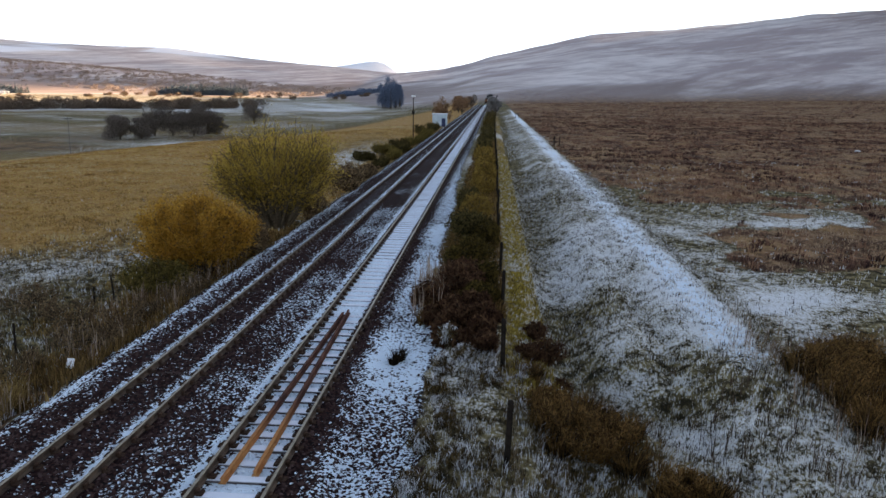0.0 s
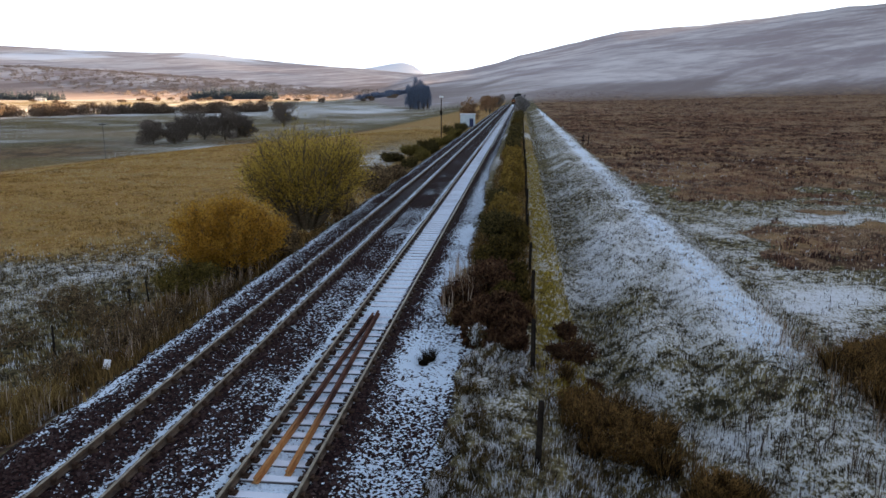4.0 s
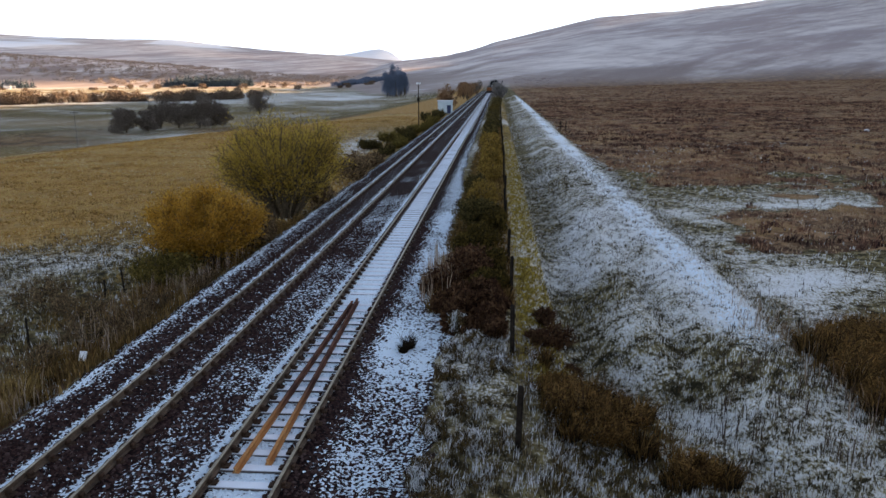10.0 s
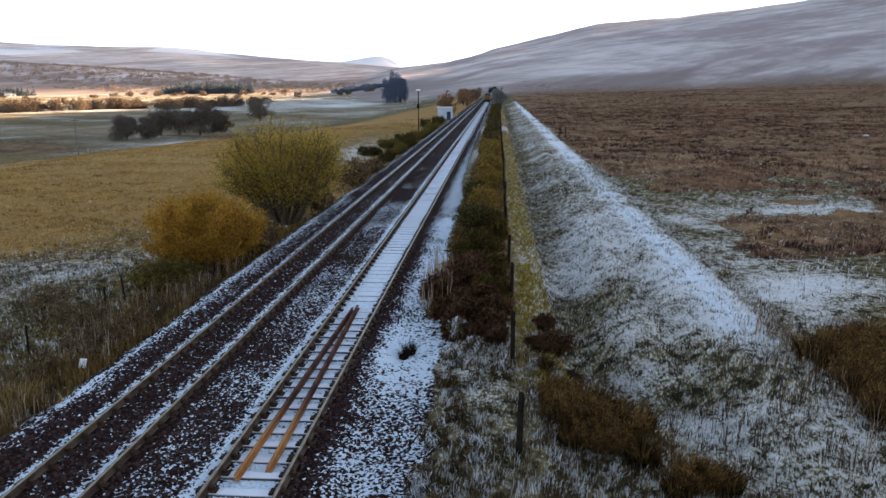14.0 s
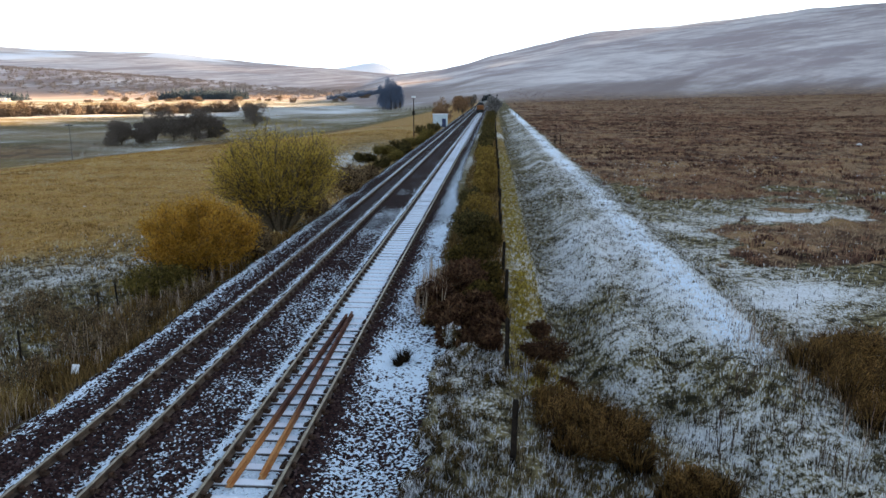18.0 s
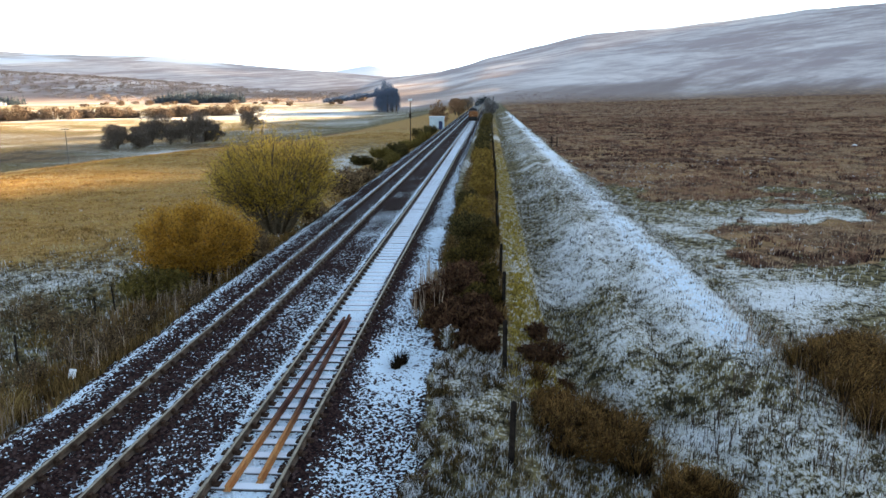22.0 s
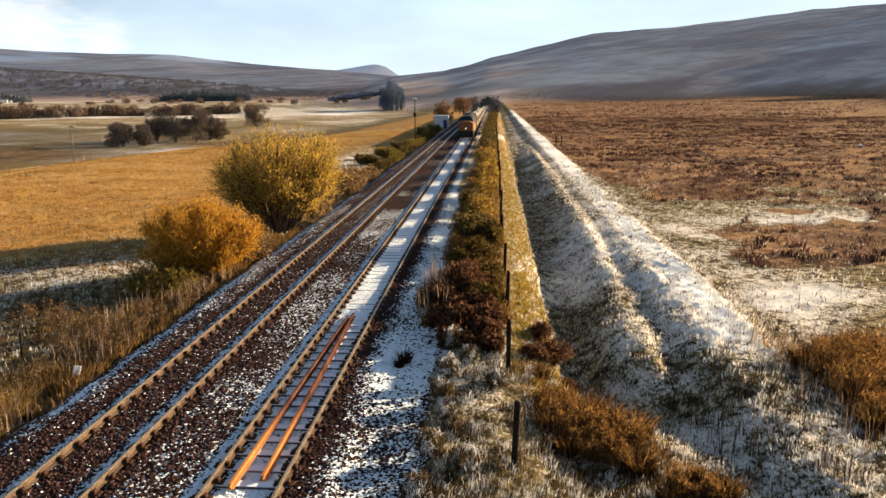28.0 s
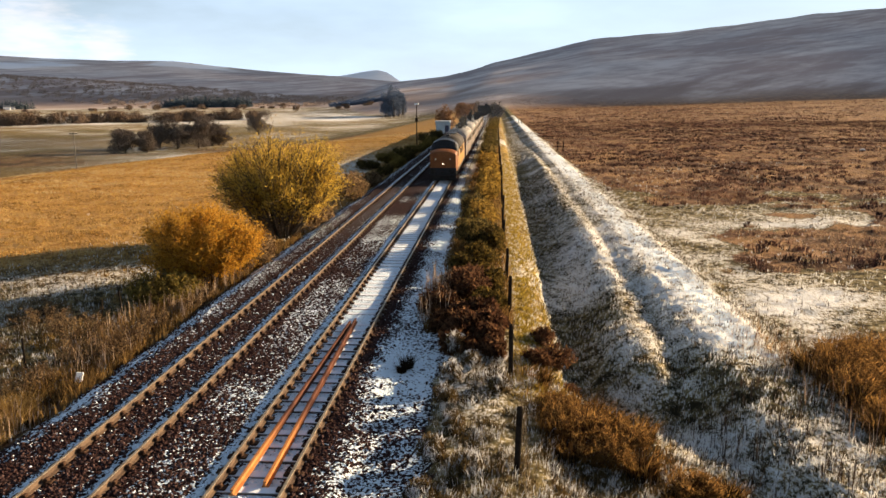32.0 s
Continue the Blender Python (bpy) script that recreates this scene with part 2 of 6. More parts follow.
def height(x, y):
    x, y = np.asarray(x, float), np.asarray(y, float)
    r, az = np.hypot(x, y), np.degrees(np.arctan2(x, y))
    # cross-section of the line: field, shoulder, ballast, verge, ditch, spoil ridge, bank, moor
    prof = np.interp(x, [-60, -30, -14, -12.2, -10.9, -10.3, -9.32, -9.2, -9.0, -8.8, -8.05, -7.85, -7.62, -7.5, -5.75, -5.62, -5.48, -4.2, -4.05, -3.92, -3.2, -2.6, -1.5, -1.0, 0.2, 1.2, 1.75, 2.3, 2.9, 3.7, 4.5, 5.4, 5.9, 6.4, 6.9, 8.6, 9.5, 14, 40],
                     [-1.9, -1.3, -1.0, -0.95, -0.35, -0.15, -0.14, -0.18, -0.17, -0.15, -0.15, -0.165, -0.18, -0.14, -0.14, -0.19, -0.215, -0.215, -0.19, -0.14, -0.14, -0.24, -0.20, 0.02, 0.06, -0.12, -0.40, -1.3, -1.6, -1.4, -1.1, -0.98, -0.72, -0.28, -0.12, -0.12, -0.45, -0.5, -0.35])
    easy = (0.25 + 0.3 * sstep(25, 45, y)) * sstep(1.9, 2.6, x) * sstep(7.2, 6.8, x)
    prof = prof + (np.maximum(prof, -0.12 - 0.29 * (6.9 - x)) - prof) * easy
    shallow = 0.3 * sstep(42, 80, y) * sstep(1.7, 2.3, x) * sstep(7.0, 6.4, x)
    prof = prof + (np.maximum(prof, -0.5) - prof) * shallow
    # the ditch stops short of a filled-in corner
    filled = sstep(0.9, -0.9, y - 20.6 + 1.47 * (x - 1.7)) * sstep(1.0, 1.8, x)
    prof = prof + (np.maximum(-0.55, np.minimum(prof, -0.42)) - prof) * filled
    ridge_x = np.interp(y, [20, 30, 47, 80], [4.8, 5.1, 5.4, 5.4])
    ridge = 0.72 * np.exp(-((x - ridge_x) / np.where(x < ridge_x, 1.0, 0.62)) ** 2) * sstep(19.2, 21.5, y) * sstep(140, 70, y) * (0.8 + 0.5 * fbm(x, y, 0.12, 2))
    ridge = ridge + 0.40 * np.exp(-((x - 3.9) / 0.9) ** 2 - ((y - 24.2) / 2.0) ** 2)
    near_dip = np.exp(-((x - 4.4) / 2.0) ** 2 - ((y - 19.6) / 2.0) ** 2) * 0.5
    z = prof + 0.038 * sstep(-5.5, -5.4, x) * sstep(-4.15, -4.3, x) * sstep(22.5, 24.5, y)
    z = z * sstep(640, 540, r) - near_dip * (1 - filled) + ridge
    rough = np.where((x > -10.4) & (x < -3.0), 0.0, 1.0)
    z = z + rough * (fbm(x, y, 0.22, 2) * 0.26 * sstep(400, 60, r) * (1 - 0.8 * sstep(30, 55, y) * sstep(0.5, 1.5, x) * sstep(10, 9, x)) + fbm(x, y, 1.1, 3) * 0.16 * np.where(x > 0.5, sstep(52, 28, r), sstep(75, 28, r)))
    dd = sstep(1.8, 2.6, x) * sstep(9.4, 8.4, x) * sstep(60, 30, y) * (1 - 0.75 * filled)
    z = z + dd * (fbm(x, y, 0.45, 2) * 0.35 + fbm(x, y, 1.9, 3) * 0.22)
    z = z + sstep(9, 25, x) * fbm(x, y, 0.5, 3) * 0.5 * sstep(300, 60, r)
    z = z + sstep(12, 500, x) * 7.0 * sstep(60, 700, r)
    drop = crest_x(y) - x
    z = z - sstep(-6, 60, drop) * 5.6 + sstep(-30, -6, drop) * sstep(8, -6, drop) * 0.3 * sstep(-16, -24, x)
    z = z + sstep(20, 140, drop) * fbm(x, y, 0.012, 3) * 3.0
    # the hill beyond the moor and the range beyond the valley
    foot = np.interp(az, [-10, 0, 25, 60], [620, 560, 950, 950])
    right = np.interp(az, [-12, -7.3, -3.7, -0.3, 3, 7.1, 12.6, 18.2, 21.6, 25.4, 40, 70, 110, 150],
                      [0.9, 1.46, 1.88, 2.68, 3.4, 4.24, 4.48, 4.98, 5.34, 5.50, 6.0, 5.2, 4.0, 0])
    left = np.interp(az, [-150, -110, -60, -45, -34.4, -31, -27.7, -24, -20.2, -16.3, -12, -8.8, -7.3, -3, 4],
                     [0, 3.5, 3.6, 3.3, 3.02, 2.90, 2.84, 2.90, 2.5, 2.14, 1.85, 1.56, 1.45, 0.9, 0.6])
    r0 = np.interp(az, [-12, 0, 10, 40], [2700, 2300, 2150, 2100])
    # gullies run down the slopes; the skylines stay as they are
    gully = np.abs(fbm(az * 9.0, r * 0.012, 0.11, 3)) * 0.16 - 0.02
    wob = 1 + (0.20 * fbm(x, y, 0.004, 4) + 0.06 * fbm(x, y, 0.012, 4)) * sstep(600, 1200, r) * sstep(0.99, 0.80, r / r0)
    up_r = np.clip((r - foot) / (r0 - foot), 0, 1) ** 1.1 * wob
    zr = np.where(az > -14, np.interp(az, [-14, -8], [0, 1]) * (r0 * np.tan(np.radians(right)) + 7.4) * up_r * np.where(r > r0, 1 - 0.25 * sstep(r0, 4800, r), 1), 0)
    up_l = np.clip((r - 1560) / 1340, 0, 1) ** 1.2 * (1 + (0.2 * fbm(x, y, 0.003, 4) + gully) * sstep(1560, 2000, r) * sstep(2870, 2400, r))
    zl = np.where(az < 6, (2900 * np.tan(np.radians(left)) + 7.4) * up_l * np.where(r > 2900, 1 - 0.3 * sstep(2900, 4800, r), 1), 0)
    spur = np.interp(az, [-150, -60, -40, -34, -27, -20, -13, -9], [0, 1.9, 1.9, 1.75, 1.35, 0.85, 0.35, 0])
    zs = (1980 * np.tan(np.radians(spur)) + 7.4 * sstep(-9, -13, az)) * sstep(1560, 1980, r) * sstep(2500, 2000, r) * (1 + (0.22 * fbm(x, y, 0.006, 4) + gully) * sstep(1560, 1700, r) * sstep(1975, 1850, r))
    hills = np.maximum(np.maximum(zr, zl), zs)
    shape = np.interp(az, [-16, -12.6, -10.7, -9.5, -8.9, -8.2, -7.3, -5.5], [0, 54, 86, 108, 114, 98, 52, 0])
    peak = shape * sstep(3300, 4300, r) * (1 + 0.12 * fbm(x, y, 0.004, 3))
    return z + hills + peak


def ground_z(x, y):
    return float(height(np.array([x]), np.array([y]))[0])


def cover(x, y):
    """Amounts of ochre grass, heather, frost (cut for shade, raised for haze), snow, stone and moss at a place."""
    r, az = np.hypot(x, y), np.degrees(np.arctan2(x, y))
    n1, n2, n3 = fbm(x, y, 0.06, 4), fbm(x, y, 0.25, 4) * (1 - 0.65 * sstep(45, 100, r)), fbm(x, y, 1.3, 3) * (1 - 0.9 * sstep(30, 70, r))
    west = sstep(-11.2, -12.4, x)
    ochre = west * sstep(-0.12, 0.05, n1 * 0.6 + (y - 43 - 0.30 * (x + 25)) * 0.02) * sstep(6, -6, crest_x(y) - x - 20)
    far_ochre = sstep(-0.02, 0.12, fbm(x * 0.4, y * 2.4, 0.005, 3)) * sstep(30, 60, crest_x(y) - x) * 0.2 * sstep(1600, 1300, r) * sstep(-6, -10, az) * sstep(90, 220, crest_x(y) - x)
    valley = sstep(20, 90, crest_x(y) - x) * sstep(1600, 1300, r) * (0.08 - 0.05 * sstep(330, 450, r) + 1.0 * fbm(x * 0.6, y * 1.6, 0.012, 3))
    ochre = np.maximum(ochre, 0.35 * west * sstep(220, 150, r) * sstep(36, 46, y + 0.2 * (x + 20)))
    ochre = ochre * (1 - 0.8 * np.exp(-((x + 18 + 0.05 * (y - 90)) / 7.0) ** 2 - ((y - 104) / 42.0) ** 2))
    ochre = np.clip(np.maximum(np.maximum(ochre, far_ochre), valley), 0, 1)
    moor = sstep(8.6, 10.5, x)
    rag = fbm(x * 0.7, y * 1.2, 0.42, 3)
    belt = (y - 56 + 0.08 * (x - 13)) * 0.045 + n1 * 1.6 + n2 * 1.8 + rag * 1.5
    patch = 1.6 * np.exp(-((y - 40) / 6.5) ** 2) * sstep(10.5, 16.0, x) - 1.2 * sstep(35, 30, y) + n2 * 2.1 + n3 * 0.8 + n1 * 0.3 + rag * 1.6
    heather = moor * np.maximum(sstep(-0.1, 0.35, belt), sstep(0.35, 0.95, patch)) * (1 - 0.35 * sstep(0.10, 0.25, fbm(x * 0.5, y, 0.12, 4))) * (1 - 0.9 * np.exp(-((x - 11.0) / 1.5) ** 2 - ((y - 61) / 4.5) ** 2))
    heather = np.maximum(heather, 0.5 * sstep(8, 25, crest_x(y) - x) * sstep(150, 90, crest_x(y) - x) * sstep(300, 230, y) * sstep(-0.15, 0.05, fbm(x, y, 0.02, 3) + 0.05))
    heather = np.maximum(heather, 0.6 * sstep(-15.5, -14, x) * sstep(-11.2, -11.8, x) * sstep(34, 26, y) * sstep(-0.2, 0.05, n2))
    heather = np.maximum(heather, 0.45 * sstep(1.2, -1.2, y - 20.0 + 1.47 * (x - 1.7)) * sstep(1.0, 1.8, x) * sstep(9.0, 7.5, x) * sstep(-0.15, 0.1, n2))
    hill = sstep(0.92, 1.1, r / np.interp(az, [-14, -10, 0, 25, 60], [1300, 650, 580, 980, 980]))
    heather = np.maximum(heather, hill * sstep(-0.2, 0.1, fbm(x, y, 0.005, 4)) * 0.9)
    frost = 0.5 + n1 * 0.8 + n2 * 0.5 + 0.8 * rag * moor + (0.14 * sstep(58, 42, y) + 0.09 * sstep(36, 31, y) + 0.02 * sstep(42, 46, y) * sstep(62, 56, y)) * sstep(9, 11, x)
    frost = frost * (1 - 0.85 * ochre) * (1 - 0.85 * heather)
    frost = frost + 0.22 * np.exp(-((x + 18 + 0.05 * (y - 90)) / 6.0) ** 2 - ((y - 100) / 40.0) ** 2)
    frost = np.where((x < -11.5) & (r < 500), frost * np.where(x < -15, 1.0, 0.6), frost)
    frost = frost * (1 - 0.35 * sstep(150, 300, r) * (1 - hill))
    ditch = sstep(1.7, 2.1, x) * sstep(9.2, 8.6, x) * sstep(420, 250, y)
    # frost is cut along the ditch foot and at its end, imitating shade
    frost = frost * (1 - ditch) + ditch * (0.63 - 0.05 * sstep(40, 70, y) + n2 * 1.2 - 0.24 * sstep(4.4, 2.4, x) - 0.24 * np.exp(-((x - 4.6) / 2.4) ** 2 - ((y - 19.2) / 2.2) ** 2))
    corner = sstep(1.2, -1.2, y - 20.0 + 1.47 * (x - 1.7)) * sstep(1.0, 1.8, x)
    frost = frost * (1 - corner * 0.3) + 0.1 * sstep(-1.6, -1.0, x) * sstep(0.6, 0.2, x) * sstep(25, 21, y)
    z = height(x, y)
    # extra frost on hilltops and far peak is partly painted haze
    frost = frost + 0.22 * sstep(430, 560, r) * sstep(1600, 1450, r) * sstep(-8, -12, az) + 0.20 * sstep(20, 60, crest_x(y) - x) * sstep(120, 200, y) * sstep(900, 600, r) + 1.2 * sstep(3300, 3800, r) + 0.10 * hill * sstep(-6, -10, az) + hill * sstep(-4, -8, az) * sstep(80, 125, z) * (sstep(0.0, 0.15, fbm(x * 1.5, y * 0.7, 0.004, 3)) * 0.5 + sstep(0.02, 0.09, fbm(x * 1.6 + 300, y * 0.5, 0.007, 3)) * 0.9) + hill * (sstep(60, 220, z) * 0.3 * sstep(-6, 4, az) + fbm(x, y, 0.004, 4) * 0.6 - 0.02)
    frost = np.where((x > -14) & (x < -11.0), frost * 0.45, frost)
    frost = frost * (1 - 0.6 * sstep(-21, -17, x) * sstep(-11.5, -12.5, x) * sstep(33, 28, y + 1.5 * n3))
    crest = 1.15 * np.exp(-((x - 7.85 - 0.5 * n3 - 0.4 * n2) / 0.85) ** 2) * sstep(18, 23, y) * sstep(420, 250, y) * (0.75 + n2)
    frost = frost + 0.5 * crest
    snow = np.clip(crest * 0.62, 0, 1)
    bed = sstep(520, 440, y) * sstep(-11.9, -11.1, x + 0.6 * n3) * sstep(0.3, -0.3, x - np.interp(y, [10, 18, 21, 24.5, 27, 33, 50, 70], [-1.6, -1.5, -1.2, -1.3, -2.3, -2.1, -2.4, -2.9]) + 0.9 * n3 + 0.8 * n2)
    four = sstep(-5.5, -5.3, x) * sstep(-4.2, -4.35, x)
    verge = sstep(-3.95, -3.0, x + 0.4 * n3) * bed
    six = sstep(-7.5, -7.2, x) * sstep(-5.6, -5.9, x)
    cess = sstep(-9.6, -9.9, x)
    mid = sstep(-9.1, -9.0, x) * sstep(-7.75, -7.85, x)
    bsnow = four * np.where(y > 23.5, 1.25, 0.95) + verge * (0.64 + 1.3 * n2 * sstep(60, 35, y) + 0.12 * sstep(20, 34, y)) * (0.45 + 0.55 * sstep(110, 50, y)) + six * (0.34 - 0.26 * sstep(35, 60, y) + 0.9 * n2) + cess * (0.16 + 0.5 * np.exp(-((x + 10.85) / 0.42) ** 2) + 0.9 * n2) * sstep(12, 17, y) * (1 - 0.45 * sstep(40, 60, y)) + mid * 0.12
    rail_edges = sum(np.exp(-((x - rx - 0.18) / 0.17) ** 2) for rx in (RAILS["ml"] - 0.40, RAILS["mr"] - 0.40, RAILS["sl"] - 0.40))
    bsnow = np.clip(bsnow + 0.8 * rail_edges, 0, 1)
    snow = snow * (1 - bed) + bsnow * bed
    moss = sstep(0.35, 0.6, x) * sstep(2.0, 1.7, x + 0.3 * n3) * sstep(17, 21, y) * sstep(300, 200, y) + 0.35 * corner * sstep(6.0, 3.8, x + n3)
    return ochre, heather, np.clip(frost, 0, 1), np.clip(snow, 0, 1), bed, np.clip(moss, 0, 1), hill


# ---------------------------------------------------------------- materials of the ground
def ground_material():
    m, t, b = material("moorland_ground", 0.95)
    p = coords(t)
    a1 = t.nodes.new("ShaderNodeAttribute")
    a1.attribute_name = "cover_a"
    a2 = t.nodes.new("ShaderNodeAttribute")
    a2.attribute_name = "cover_b"
    s1, s2 = t.nodes.new("ShaderNodeSeparateColor"), t.nodes.new("ShaderNodeSeparateColor")
    link(t, a1.outputs["Color"], s1.inputs[0])
    link(t, a2.outputs["Color"], s2.inputs[0])
    ochre, heather, frost = s1.outputs
    snow, stone, moss = s2.outputs
    big = noise_node(t, p, 0.35, 5)
    mid = noise_node(t, p, 2.2, 6, 0.65)
    blades = noise_node(t, p, 14, 4, 0.65, (1.0, 0.55, 1.0))
    grit = noise_node(t, p, 22, 3, 0.7)
    vo = nd(t, "ShaderNodeTexVoronoi", Scale=15.0)
    link(t, p, vo.inputs["Vector"])
    cell = t.nodes.new("ShaderNodeSeparateColor")
    link(t, vo.outputs["Color"], cell.inputs[0])
    vs = nd(t, "ShaderNodeTexVoronoi", Scale=17.0)
    link(t, p, vs.inputs["Vector"])
    cell2 = t.nodes.new("ShaderNodeSeparateColor")
    link(t, vs.outputs["Color"], cell2.inputs[0])
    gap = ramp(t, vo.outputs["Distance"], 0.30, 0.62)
    broad = noise_node(t, p, 0.014, 7, 0.66)
    base = mix(t, ramp(t, mid, 0.38, 0.62), (0.03, 0.024, 0.013), (0.23, 0.18, 0.085))
    och = mix(t, ramp(t, mid, 0.38, 0.62), (0.27, 0.138, 0.042), (0.45, 0.26, 0.09))
    och = mix(t, math2(t, "MULTIPLY", ramp(t, big, 0.45, 0.7), 0.6), och, (0.30, 0.195, 0.085))
    col = mix(t, ochre, base, och)
    hea = mix(t, ramp(t, mid, 0.42, 0.6), (0.050, 0.023, 0.016), (0.27, 0.138, 0.075))
    hea = mix(t, math2(t, "MULTIPLY", ramp(t, broad, 0.42, 0.62), 0.5), hea, (0.36, 0.225, 0.12))
    patchy = noise_node(t, p, 0.07, 6, 0.62, (0.6, 1.3, 1.0))
    hea = mix(t, math2(t, "MULTIPLY", ramp(t, patchy, 0.48, 0.62), 0.75), hea, (0.085, 0.045, 0.03))
    hea = mix(t, math2(t, "MULTIPLY", ramp(t, big, 0.52, 0.62), 0.7), hea, (0.42, 0.25, 0.13))
    mott = noise_node(t, p, 0.30, 4, 0.6, (0.7, 0.45, 1.0))
    hea = mix(t, math2(t, "MULTIPLY", ramp(t, mott, 0.50, 0.60), 0.75), hea, (0.055, 0.027, 0.018))
    hea = mix(t, math2(t, "MULTIPLY", ramp(t, mott, 0.48, 0.38), 0.6), hea, (0.33, 0.19, 0.085))
    col = mix(t, ramp(t, math2(t, "ADD", heather, math2(t, "MULTIPLY", math2(t, "SUBTRACT", mid, 0.5), 0.9)), 0.35, 0.65), col, hea)
    # the hills: heather and grass in long streaks that climb with the slope, paled for haze
    xyz = t.nodes.new("ShaderNodeSeparateXYZ")
    link(t, p, xyz.inputs[0])
    climb = math2(t, "SUBTRACT", xyz.outputs["Z"], math2(t, "MULTIPLY", xyz.outputs["X"], 0.16))

    def streaks(along, across, detail):
        cv = t.nodes.new("ShaderNodeCombineXYZ")
        for sock, v, k in (("X", xyz.outputs["X"], along), ("Y", xyz.outputs["Y"], along * 0.35), ("Z", climb, across)):
            link(t, math2(t, "MULTIPLY", v, k), cv.inputs[sock])
        return noise_node(t, cv.outputs[0], 1.0, detail, 0.62)

    long_s, short_s = streaks(0.0032, 0.045, 7), streaks(0.014, 0.16, 5)
    both = math2(t, "ADD", math2(t, "MULTIPLY", long_s, 0.62), math2(t, "MULTIPLY", short_s, 0.38))
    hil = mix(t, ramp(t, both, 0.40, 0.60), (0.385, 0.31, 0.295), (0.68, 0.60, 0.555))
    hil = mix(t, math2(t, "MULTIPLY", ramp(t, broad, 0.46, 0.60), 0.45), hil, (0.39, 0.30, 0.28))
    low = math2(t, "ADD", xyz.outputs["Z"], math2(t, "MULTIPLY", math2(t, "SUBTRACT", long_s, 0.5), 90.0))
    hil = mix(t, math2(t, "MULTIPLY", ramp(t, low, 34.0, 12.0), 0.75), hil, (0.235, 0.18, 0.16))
    # rime over the hills, thickened so its paleness stands for haze
    rime_haze = math2(t, "ADD", math2(t, "MULTIPLY", streaks(0.011, 0.17, 6), 0.75), math2(t, "MULTIPLY", frost, 0.30))
    hil = mix(t, math2(t, "MULTIPLY", ramp(t, rime_haze, 0.52, 0.72), 0.6), hil, (0.84, 0.80, 0.77))
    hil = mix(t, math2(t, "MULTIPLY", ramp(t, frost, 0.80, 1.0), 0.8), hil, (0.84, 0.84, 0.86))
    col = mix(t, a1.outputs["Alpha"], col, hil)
    mos = mix(t, ramp(t, mid, 0.4, 0.6), (0.07, 0.045, 0.014), (0.34, 0.215, 0.055))
    col = mix(t, moss, col, mos)
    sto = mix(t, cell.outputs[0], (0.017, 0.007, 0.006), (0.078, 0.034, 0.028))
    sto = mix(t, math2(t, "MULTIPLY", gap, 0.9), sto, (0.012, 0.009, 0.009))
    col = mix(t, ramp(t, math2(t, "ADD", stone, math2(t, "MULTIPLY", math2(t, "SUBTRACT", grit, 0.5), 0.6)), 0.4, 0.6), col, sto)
    # frost in the grass, then lying snow
    f = math2(t, "ADD", frost, math2(t, "MULTIPLY", math2(t, "SUBTRACT", blades, 0.5), 1.5))
    f = math2(t, "ADD", f, math2(t, "MULTIPLY", math2(t, "SUBTRACT", mid, 0.5), 0.9))
    f = math2(t, "ADD", f, math2(t, "MULTIPLY", math2(t, "SUBTRACT", broad, 0.5), 0.8))
    fr = math2(t, "MULTIPLY", ramp(t, f, 0.50, 0.68), math2(t, "SUBTRACT", 1.0, stone))
    fr = math2(t, "MULTIPLY", fr, math2(t, "SUBTRACT", 1.0, math2(t, "MULTIPLY", a1.outputs["Alpha"], 0.85)))
    fr = math2(t, "MULTIPLY", fr, math2(t, "SUBTRACT", 1.0, math2(t, "MULTIPLY", moss, 0.25)))
    col = mix(t, math2(t, "MULTIPLY", fr, 0.92), col, mix(t, ramp(t, f, 0.58, 0.95), (0.47, 0.425, 0.345), (0.76, 0.765, 0.76)))
    sn = math2(t, "ADD", snow, math2(t, "MULTIPLY", math2(t, "SUBTRACT", grit, 0.5), 0.7))
    sn = math2(t, "ADD", sn, math2(t, "MULTIPLY", math2(t, "SUBTRACT", cell2.outputs[1], 0.5), 0.85))
    sn = math2(t, "ADD", sn, math2(t, "MULTIPLY", math2(t, "SUBTRACT", mid, 0.5), 0.7))
    col = mix(t, ramp(t, sn, 0.47, 0.63), col, (0.73, 0.84, 0.92))
    link(t, col, b.inputs["Base Color"])
    h = math2(t, "ADD", math2(t, "MULTIPLY", blades, 0.6), math2(t, "ADD", math2(t, "MULTIPLY", grit, 0.4), mid))
    h = math2(t, "SUBTRACT", h, math2(t, "MULTIPLY", math2(t, "MULTIPLY", gap, stone), 0.35))
    bump(t, b, h, 0.75, 0.09)
    return m


